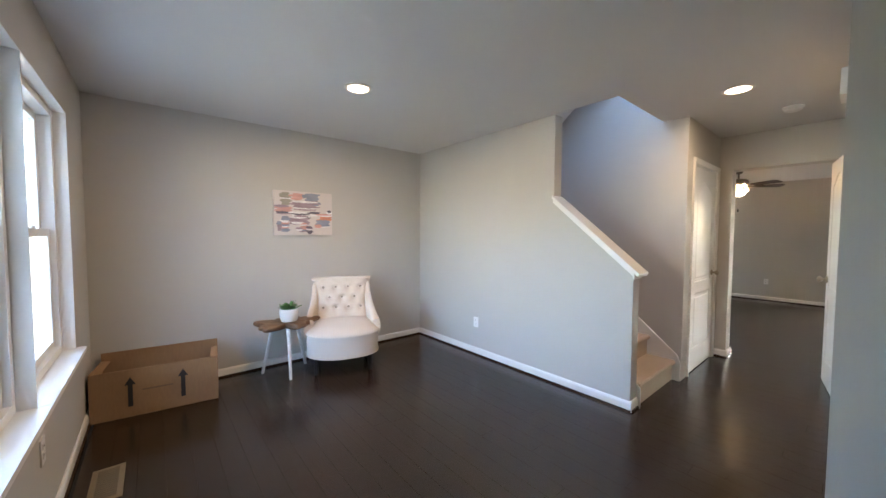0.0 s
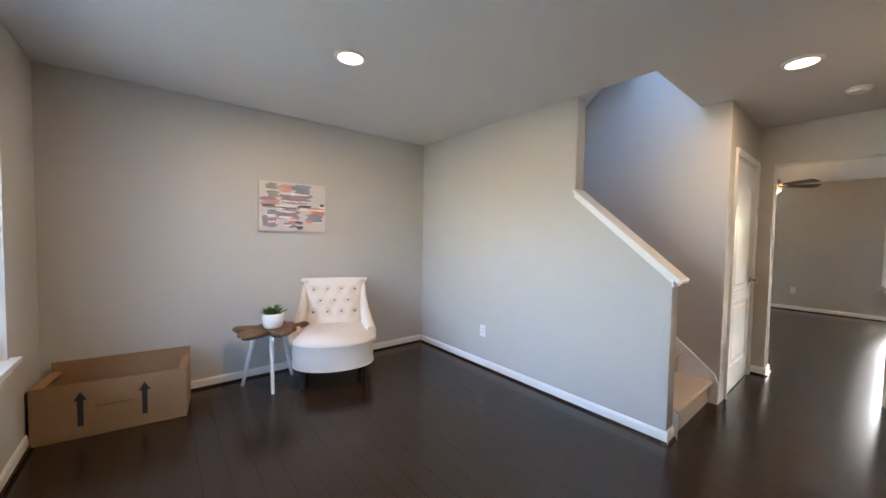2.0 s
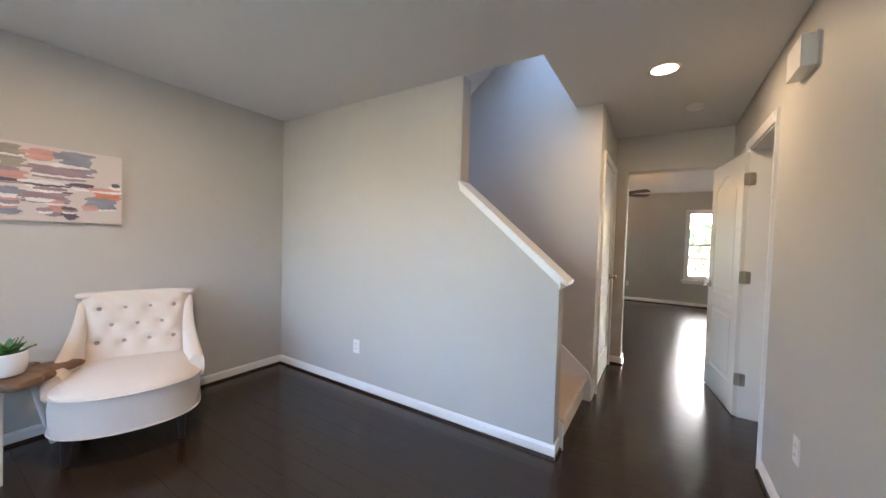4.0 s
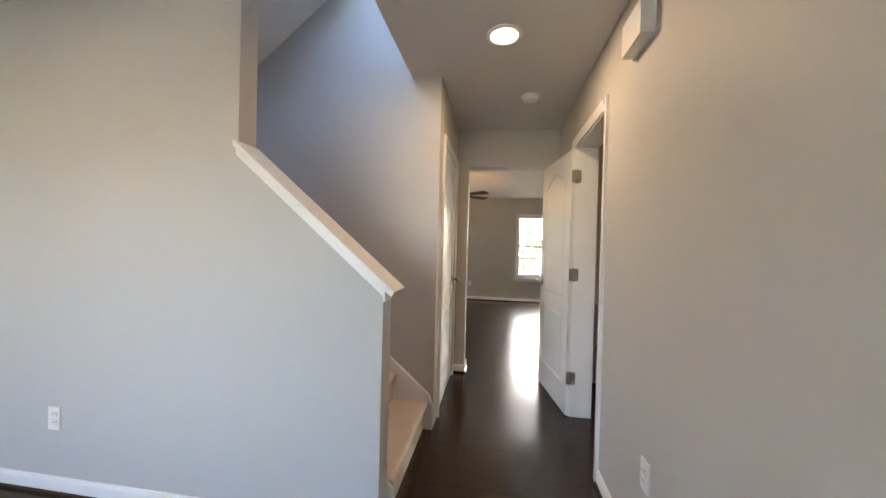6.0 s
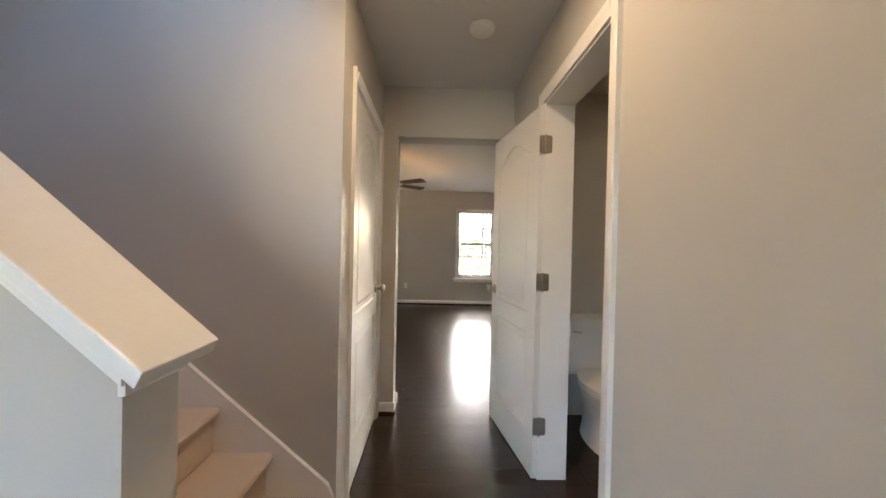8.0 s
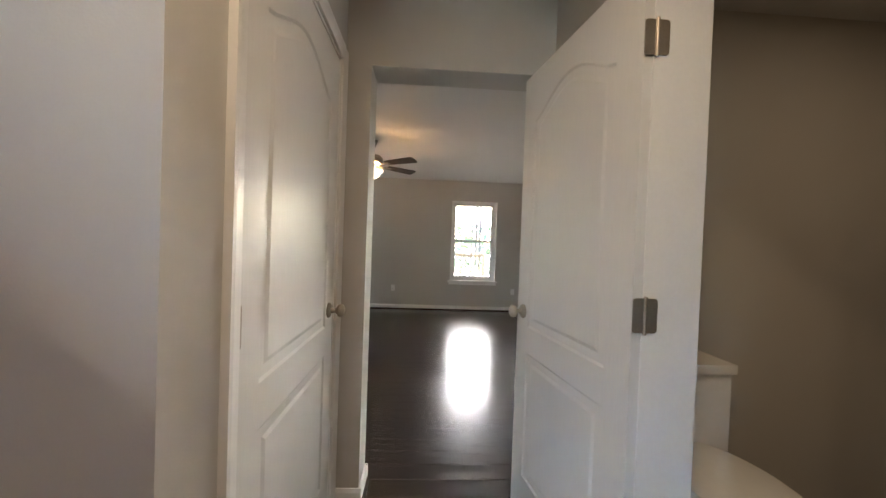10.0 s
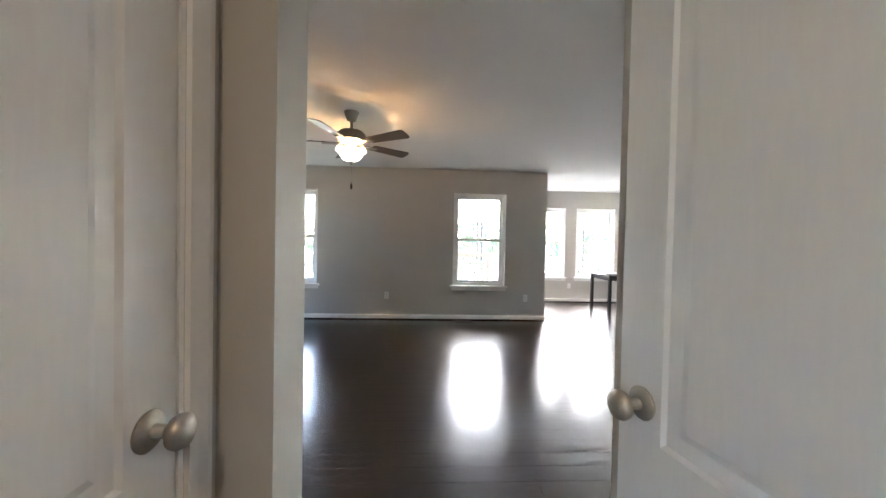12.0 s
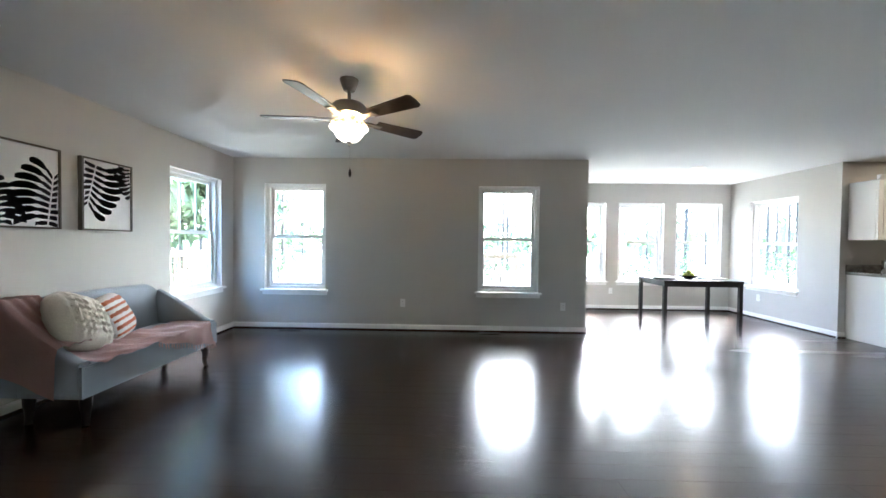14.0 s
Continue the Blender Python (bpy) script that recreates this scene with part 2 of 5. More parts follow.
# sloping underside of the upper flight, over the stairs
structure("stair_soffit", prism([(2.30, 3.21), (3.20, 2.47), (3.20, 2.72), (2.30, 3.46)], "x", SX - 0.40, SX - 0.002), WHITE, "white painted sloping soffit of the upper stair flight", "ceiling")

floor = structure("floor", boxed(-0.15, NX + 0.15, -7.65, FY + 0.15, -0.12, -0.012), JOINT, "dark brown glossy hardwood plank floor", "floor")


# ---- windows ----
def window(name, axis, face, out, hole, panes=1, horns=(0.04, 0.04), label="white vinyl single-hung window with a wood stool"):
    """A single-hung window in a hole of a wall. face: the inner wall face; out: +1 or -1, towards outdoors."""
    a0, a1, z0, z1 = hole
    win = thing(name, label, "window", kind="structure")

    def B(bm, p, q, d0, d1, r, s):
        e0, e1 = face + out * d0, face + out * d1
        box(bm, *((e0, e1, p, q) if axis == "x" else (p, q, e0, e1)), r, s)
    f = 0.045
    bm = bmesh.new()
    for p, q, r, s in ((a0, a0 + f, z0, z1), (a1 - f, a1, z0, z1), (a0 + f, a1 - f, z1 - f, z1), (a0 + f, a1 - f, z0, z0 + f)):
        B(bm, p, q, 0.06, 0.148, r, s)
    part("window_frame", bm, VINYL, win)
    zm = (z0 + z1) / 2
    for nm, d, r, s in (("upper_sash", 0.118, zm - 0.02, z1 - f), ("lower_sash", 0.085, z0 + f, zm + 0.022)):
        g = 0.042
        bm = bmesh.new()
        p, q = a0 + f + 0.002, a1 - f - 0.002
        for u, v, w, x in ((p, p + g, r, s), (q - g, q, r, s), (p + g, q - g, s - g, s), (p + g, q - g, r, r + g)):
            B(bm, u, v, d, d + 0.028, w, x)
        if panes > 1 and nm == "upper_sash":
            for i in range(1, panes):
                c = p + (q - p) * i / panes
                B(bm, c - 0.009, c + 0.009, d + 0.006, d + 0.022, r + g, s - g)
        sash = part(nm, bm, VINYL, win)
        bm = bmesh.new()
        B(bm, p + g - 0.004, q - g + 0.004, d + 0.011, d + 0.016, r + g - 0.004, s - g + 0.004)
        pane = part("pane", bm, GLASS, sash)
        pane.visible_shadow = False
    bm = bmesh.new()
    B(bm, (a0 + a1) / 2 - 0.03, (a0 + a1) / 2 + 0.03, 0.07, 0.085, zm + 0.022, zm + 0.034)
    part("sash_lock", bm, VINYL, win)
    bm = bmesh.new()
    B(bm, a0 - horns[0], a1 + horns[1], -0.045, 0.0, z0 - 0.022, z0 + 0.003)
    B(bm, a0 + 0.001, a1 - 0.001, 0.0, 0.06, z0 - 0.004, z0 + 0.003)
    bevelled(bm, 0.004)
    part("window_sill", bm, WHITE, win)
    bm = bmesh.new()
    B(bm, a0 - horns[0] / 2, a1 + horns[1] / 2, -0.012, 0.0, z0 - 0.075, z0 - 0.022)
    part("apron", bm, WHITE, win)
    bm = bmesh.new()
    for p, q, r, s in ((a0, a0 + 0.004, z0 + 0.003, z1), (a1 - 0.004, a1, z0 + 0.003, z1), (a0 + 0.004, a1 - 0.004, z1 - 0.004, z1)):
        B(bm, p, q, 0.001, 0.06, r, s)
    part("jamb_liner", bm, WHITE, win)
    return win



_fm = (FRONT_WIN[0] + FRONT_WIN[1]) / 2
window("window_1", "x", FX, -1, (FRONT_WIN[0], _fm - 0.001, *FRONT_WIN[2:]), horns=(0.04, 0), label="white vinyl double window beside the front door")
window("window_2", "x", FX, -1, (_fm + 0.001, FRONT_WIN[1], *FRONT_WIN[2:]), horns=(0, 0.04), label="white vinyl double window beside the front door")
window("window_3", "x", BX, 1, WA)
window("window_4", "x", BX, 1, WB)
window("window_5", "y", LY, 1, WL, 3)
window("window_6", "x", NX, 1, W1)
window("window_7", "x", NX, 1, W2)
window("window_8", "x", NX, 1, W3)
window("window_9", "y", NY0, -1, WE, 3)


# ---- baseboards ----
def baseboard(axis, face, side, a0, a1):
    """White board with an eased top along a wall face; side: +1 or -1, the way it faces."""
    d = 0.014 * side
    pts = [(face, 0), (face + d, 0), (face + d, 0.066), (face + d * 0.45, 0.082), (face, 0.082)]
    bm = prism(pts, "y" if axis == "x" else "x", a0, a1)
    structure("baseboard", bm, WHITE, "white painted wooden baseboard", "baseboard")
    q = [(face + d, 0), (face + d * 1.9, 0), (face + d * 1.7, 0.012), (face + d, 0.018)]
    structure("shoe_moulding", prism(q, "y" if axis == "x" else "x", a0, a1), PLANK, "dark stained shoe moulding", "trim")


for a in (("x", FX, 1, -1.3, FY), ("y", FY, -1, FX + 0.014, HX0 - 0.014), ("x", HX0, -1, 1.735 - 0.014, FY - 0.014), ("y", 1.735, -1, HX0, HX1),
          ("x", EX0, -1, OPEN[1] - 0.014, HL), ("y", OPEN[1], -1, EX0, EX1), ("y", OPEN[0], 1, EX0, EX1),
          ("y", HR, 1, 1.95, BATH[0] - 0.065), ("y", HR, 1, BATH[1] + 0.065, EX0), ("x", 1.95, -1, -1.3, HR),
          ("x", EX1, 1, OPEN[1] - 0.014, LY), ("x", EX1, 1, -7.5, OPEN[0] + 0.014), ("y", LY, -1, EX1 + 0.014, BX - 0.014), ("x", BX, -1, NY1 - 0.014, LY),
          ("y", NY1, -1, BX, NX), ("x", NX, -1, NY0, NY1 - 0.014), ("y", NY0, 1, KX, NX - 0.014), ("x", KX, -1, NY0 - 0.10, NY0 + 0.014)):
    baseboard(*a)


# ---- doors: moulded leaves with an arched upper panel ----
def panel_outline(x0, x1, z0, z1, arch):
    n = 14
    pts = [(x0, z0), (x1, z0), (x1, z1 - arch)]
    for i in range(1, n):
        s = i / n
        pts.append((x1 + (x0 - x1) * s, z1 - arch + arch * math.sin(math.pi * s) ** 1.4))
    pts.append((x0, z1 - arch))
    return pts


def inset(pts, d):
    cx = sum(p[0] for p in pts) / len(pts)
    out = []
    n = len(pts)
    for i in range(n):
        a, b, c = Vector(pts[i - 1]), Vector(pts[i]), Vector(pts[(i + 1) % n])
        n1 = Vector((-(b - a).y, (b - a).x)).normalized()
        n2 = Vector((-(c - b).y, (c - b).x)).normalized()
        k = (n1 + n2)
        k = k / max(0.4, k.dot(k) / 2)
        out.append(tuple(b + k * d))
    return out


def door_leaf(width, height, parent):
    """A leaf from its hinge edge at x 0; its face is on both sides of y 0."""
    t = 0.0175
    leaf = part("leaf", boxed(0, width, -t + 0.006, t - 0.006, 0, height), DOORW, parent)
    s = 0.105
    panels = [(panel_outline(s, width - s, 0.22, 0.772, 0.0)), (panel_outline(s, width - s, 0.887, height - 0.12, 0.10))]
    panels[0] = [(s, 0.22), (width - s, 0.22), (width - s, 0.772), (s, 0.772)]
    for side in (-1, 1):
        bm = bmesh.new()
        # face sheet with panel holes, filled between the outlines
        edges = []
        for ring in ([(0, 0), (width, 0), (width, height), (0, height)], *panels):
            vs = [bm.verts.new((x, side * t, z)) for x, z in ring]
            edges += [bm.edges.new((vs[i], vs[(i + 1) % len(vs)])) for i in range(len(vs))]
        bmesh.ops.triangle_fill(bm, edges=edges, use_beauty=True)
        bad = []
        for f in bm.faces:
            c = f.calc_center_median()
            if s < c.x < width - s and (0.22 < c.z < 0.772 or 0.887 < c.z < height - 0.22):
                bad.append(f)
        bmesh.ops.delete(bm, geom=bad, context="FACES_ONLY")
        for ring in panels:
            loops = [(ring, 0.0), (inset(ring, 0.012), 0.009), (inset(ring, 0.026), 0.009), (inset(ring, 0.05), 0.002)]
            rows = [[bm.verts.new((x, side * (t - d), z)) for x, z in r] for r, d in loops]
            n = len(ring)
            for a, b in zip(rows, rows[1:]):
                for i in range(n):
                    bm.faces.new((a[i], a[(i + 1) % n], b[(i + 1) % n], b[i]))
            bm.faces.new(rows[-1])
        for p, q in (((0, 0), (width, 0)), ((width, 0), (width, height)), ((width, height), (0, height)), ((0, height), (0, 0))):
            v = [bm.verts.new((p[0], side * t, p[1])), bm.verts.new((q[0], side * t, q[1])), bm.verts.new((q[0], side * (t - 0.0062), q[1])), bm.verts.new((p[0], side * (t - 0.0062), p[1]))]
            bm.faces.new(v)
        bmesh.ops.remove_doubles(bm, verts=bm.verts, dist=0.0002)
        part("moulded_face", bm, DOORW, parent)
    for side in (-1, 1):
        m = pose(width - 0.062, side * t, 0.95, -90 * side)
        knob = part("door_knob", lathe([(0.031, 0.0), (0.032, 0.004), (0.027, 0.009), (0.012, 0.012), (0.010, 0.030), (0.017, 0.036), (0.026, 0.043), (0.028, 0.052), (0.025, 0.060), (0.014, 0.066)], 28, m), NICKEL, parent, "brushed nickel door knob", smooth=True)
    part("latch_plate", boxed(width - 0.0005, width + 0.0015, -0.012, 0.012, 0.90, 0.96), NICKEL, parent)
    return leaf


def hinge(parent, x, y, z, turn, wide=1.0):
    """A butt hinge: two leaves with rounded corners and a pin."""
    m = pose(x, y, z, 0, 0, turn) @ Matrix.Diagonal((wide, 1, 1, 1))
    bm = bmesh.new()
    n = 6
    for s in (-1, 1):
        pts = []
        for cx, cz, a in ((0.030, 0.037, 0), (0.030, -0.037, -90)):
            pts += [(s * (cx + 0.010 * math.cos(radians(a + 90 * i / n))), cz + 0.010 * math.sin(radians(a + 90 * i / n))) for i in (range(n, -1, -1) if a == 0 else range(n, -1, -1))]
        pts = [(s * 0.004, 0.047)] + pts + [(s * 0.004, -0.047)]
        lo = [bm.verts.new(m @ Vector((p[0], 0, p[1]))) for p in pts]
        hi = [bm.verts.new(m @ Vector((p[0], 0.0025, p[1]))) for p in pts]
        bm.faces.new(lo), bm.faces.new(hi[::-1])
        for i in range(len(pts)):
            j = (i + 1) % len(pts)
            bm.faces.new((lo[i], lo[j], hi[j], hi[i]))
    h = part("hinge", bm, NICKEL, parent, "satin nickel butt hinge")
    part("hinge_pin", lathe([(0.004, -0.052), (0.0055, -0.048), (0.0055, 0.048), (0.004, 0.052)], 10, m @ pose(0, 0.003, 0)), NICKEL, h)


def casing(name, x0, x1, ztop, face, side, depth, w=0.06):
    """Jamb and moulded casing round an opening in a wall along x; the casing is on the hall side."""
    fr = thing(name, "white painted door frame with moulded casing", "door frame", kind="structure")
    for nm, a, b in (("casing_leg", x0 - w, x0), ("casing_leg", x1, x1 + w)):
        inner, outer = (b, a) if a < x0 else (a, b)
        pts = [(inner, face), (inner, face + side * 0.010), (inner + (outer - inner) * 0.35, face + side * 0.013), (inner + (outer - inner) * 0.75, face + side * 0.018), (outer, face + side * 0.018), (outer, face)]
        part(nm, prism(pts, "z", 0, ztop + w), WHITE, fr)
    pts = [(face, ztop), (face + side * 0.010, ztop), (face + side * 0.013, ztop + 0.021), (face + side * 0.018, ztop + 0.045), (face + side * 0.018, ztop + w), (face, ztop + w)]
    part("casing_head", prism(pts, "x", x0, x1), WHITE, fr)
    e = face - side * depth
    for a, b in ((x0, x0 + 0.012), (x1 - 0.012, x1)):
        part("jamb", boxed(a, b, face - side * 0.001, e, 0, ztop), WHITE, fr)
    part("head_jamb", boxed(x0 + 0.012, x1 - 0.012, face - side * 0.001, e, ztop - 0.012, ztop), WHITE, fr)
    return fr


casing("door_frame_1", CLOSET[0] - 0.012, CLOSET[1] + 0.012, 2.045, HL, -1, 0.12, 0.052)
casing("door_frame_2", BATH[0], BATH[1], 2.05, HR, 1, HR - 0.526)

closet_door = thing("door_1", "closed white two-panel closet door with nickel knob", "door", kind="structure", at=pose(CLOSET[0] + 0.002, HL + 0.021, 0.008))
door_leaf(CLOSET[1] - CLOSET[0] - 0.006, 2.02, closet_door)
for _z in (0.27, 1.05, 1.82):
    hinge(closet_door, -0.002, -0.0215, _z, 0, 0.3)

BATH_ANGLE = 9.0
bath_door = thing("door_2", "white two-panel bathroom door standing open into the hall", "door", kind="structure", at=pose(BATH[1] - 0.010, HR + 0.012, 0.008, 0, 0, BATH_ANGLE))
door_leaf(0.725, 2.02, bath_door)
for _z in (0.285, 1.07, 1.815):
    hinge(bath_door, -0.007, -0.016, _z, 90 - BATH_ANGLE, 0.86)


# ---- stairs ----
stairs = thing("staircase", "carpeted staircase rising beside a sloping half wall", "stairs", kind="structure")
RUN, RISE, Y0 = 0.22, 0.19, 1.735
for i in range(12):
    y, z = Y0 + RUN * i, RISE * i
    prof = [(y, z), (y, z + RISE - 0.04), (y - 0.024, z + RISE - 0.034), (y - 0.030, z + RISE - 0.016), (y - 0.022, z + RISE - 0.003), (y - 0.008, z + RISE), (y + RUN, z + RISE), (y + RUN, z)]
    part("step", bevelled(prism(prof, "x", HX1 + 0.012, SX - 0.022), 0.003), CARPET, stairs)
for nm, x0, x1 in (("skirt_board", SX - 0.020, SX), ("skirt_board", HX1, HX1 + 0.011)):
    y1 = FY
    pts = [(1.672, 0), (1.672, 0.17), (1.70, 0.24), (y1, 0.24 + SLOPE * (y1 - 1.70)), (y1, SLOPE * (y1 - 1.9)), (1.9, 0)]
    if x1 < 3.5:
        pts = [(1.705, 0), (1.705, 0.16), (y1, 0.16 + SLOPE * (y1 - 1.705)), (y1, SLOPE * (y1 - 1.9)), (1.9, 0)]
    part(nm, prism(pts, "x", x0, x1), WHITE, stairs, "white painted stair skirt board")
cap = thing("half_wall_cap", "white painted cap board along the sloping half wall", "trim", kind="structure")
_t = 0.022
_pts = [(1.69, 1.06 - SLOPE * 0.01), (2.43, 1.06 + SLOPE * 0.73), (2.43, 1.06 + SLOPE * 0.73 + _t * 1.32), (1.69 - 0.012, 1.06 - SLOPE * 0.01 + _t * 1.1)]
part("cap_board", bevelled(prism(_pts, "x", HX0 - 0.035, HX1 + 0.025), 0.004), WHITE, cap)
_pts = [(1.725, 1.06 + SLOPE * 0.025 - 0.035), (2.43, 1.06 + SLOPE * 0.73 - 0.035), (2.43, 1.06 + SLOPE * 0.73 - 0.001), (1.725, 1.06 + SLOPE * 0.025 - 0.001)]
part("cap_moulding", prism(_pts, "x", HX0 - 0.014, HX0), WHITE, cap)
part("end_cap", boxed(HX0 - 0.008, HX1 + 0.008, 1.724, 1.735, 1.03, 1.062), WHITE, cap)


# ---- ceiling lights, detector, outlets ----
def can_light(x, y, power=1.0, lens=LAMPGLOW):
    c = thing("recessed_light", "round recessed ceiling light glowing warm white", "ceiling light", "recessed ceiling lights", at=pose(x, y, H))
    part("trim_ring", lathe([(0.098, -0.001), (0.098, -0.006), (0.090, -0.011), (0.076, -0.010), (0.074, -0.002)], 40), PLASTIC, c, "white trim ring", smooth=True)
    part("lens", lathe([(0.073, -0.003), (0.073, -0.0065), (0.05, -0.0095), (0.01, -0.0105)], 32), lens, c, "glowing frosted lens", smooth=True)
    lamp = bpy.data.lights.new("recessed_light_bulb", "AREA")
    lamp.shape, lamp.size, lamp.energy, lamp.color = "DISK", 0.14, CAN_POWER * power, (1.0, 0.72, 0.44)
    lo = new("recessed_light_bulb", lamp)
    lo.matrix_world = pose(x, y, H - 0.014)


# The light at (4.2, -0.55) is unseen, added to warm the bathroom walls.
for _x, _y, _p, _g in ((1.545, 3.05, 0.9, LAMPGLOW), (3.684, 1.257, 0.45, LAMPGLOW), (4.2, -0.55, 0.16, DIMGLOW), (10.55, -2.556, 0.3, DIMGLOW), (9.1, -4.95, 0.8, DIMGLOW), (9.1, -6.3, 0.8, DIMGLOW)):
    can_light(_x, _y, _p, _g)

det = thing("smoke_detector", "round white plastic smoke detector on the ceiling", "smoke detector", at=pose(4.49, 1.04, H))
part("base", lathe([(0.068, 0.0), (0.068, -0.012), (0.060, -0.016)], 36), PLASTIC, det, smooth=True)
part("cover", lathe([(0.058, -0.015), (0.056, -0.030), (0.040, -0.038), (0.012, -0.040)], 36), PLASTIC, det, smooth=True)


def outlet(axis, face, side, a, z, name="wall_outlet"):
    """A duplex outlet: plate and two sockets."""
    if axis == "x":
        m = Matrix.Translation((face, a, z)) @ pose(0, 0, 0, 0, 0, 90 if side > 0 else -90)
    else:
        m = Matrix.Translation((a, face, z)) @ pose(0, 0, 0, 0, 0, 180 if side > 0 else 0)
    o = thing(name, "white plastic duplex outlet on the wall", "outlet", "wall outlets", at=m)
    part("plate", bevelled(boxed(-0.035, 0.035, -0.006, 0, -0.057, 0.057), 0.003), PLASTIC, o)
    for dz in (-0.02, 0.02):
        s = part("socket", boxed(-0.016, 0.016, -0.0085, -0.006, dz - 0.013, dz + 0.013, 0.002), PLASTIC, o)
        bm = bmesh.new()
        for dx in (-0.006, 0.006):
            box(bm, dx - 0.001, dx + 0.001, -0.009, -0.0083, dz - 0.004, dz + 0.006)
        part("slots", bm, JOINT, s)


for a in (("x", HX0, -1, 3.40, 0.37), ("x", BX, -1, 1.852, 0.39), ("x", BX, -1, -0.42, 0.37), ("y", NY0, 1, 11.35, 0.36), ("x", NX, -1, -1.95, 0.36), ("y", HR, 1, 3.15, 0.42), ("x", FX, 1, 2.90, 0.42)):
    outlet(*a)


# ---- front room ----
LINEN = material("cream_linen", (0.66, 0.58, 0.50), 0.9, scale=420, vary=0.12, bump=0.03, sheen=0.3)
BUTTON = material("taupe_button", (0.34, 0.29, 0.25), 0.8, scale=200)
BLACKWOOD = material("black_stained_wood", (0.012, 0.011, 0.010), 0.35, scale=60, vary=0.2)
SLAB = material("live_edge_wood", (0.17, 0.10, 0.055), 0.5, scale=14, vary=0.55, bump=0.05, big=3, distortion=1.5)
WHITELEG = material("white_metal", (0.78, 0.78, 0.78), 0.35, vary=0.03)
CERAMIC = material("white_ceramic", (0.80, 0.80, 0.78), 0.25, vary=0.03, bump=0.002)
GREEN = material("succulent_green", (0.07, 0.20, 0.04), 0.5, scale=30, vary=0.4, random_amount=0.5)
CARD = material("brown_cardboard", (0.31, 0.185, 0.09), 0.85, scale=60, vary=0.1, bump=0.01, big=4, stretch=(1, 1, 0.3))
INK = material("dark_printed_ink", (0.03, 0.03, 0.035), 0.8)


def cushion(w, d, h, cx, cy, cz, p=4.0, crown=0.0, n=36, k=18):
    """A rounded, slightly crowned upholstered block."""
    def fn(u, v):
        a, b = 2 * math.pi * u, math.pi * (v - 0.5)
        sg = lambda c, e: math.copysign(abs(c) ** e, c)
        ex, ez = 2 / p, 2 / p
        x = sg(math.cos(a), ex) * sg(math.cos(b), ez)
        y = sg(math.sin(a), ex) * sg(math.cos(b), ez)
        z = sg(math.sin(b), ez)
        lift = crown * max(0, z) * (1 - x * x) * (1 - y * y)
        return (cx + w / 2 * x, cy + d / 2 * y, cz + h / 2 * z + lift)
    bm = grid(fn, n, k, True)
    bmesh.ops.remove_doubles(bm, verts=bm.verts, dist=0.0005)
    return bm


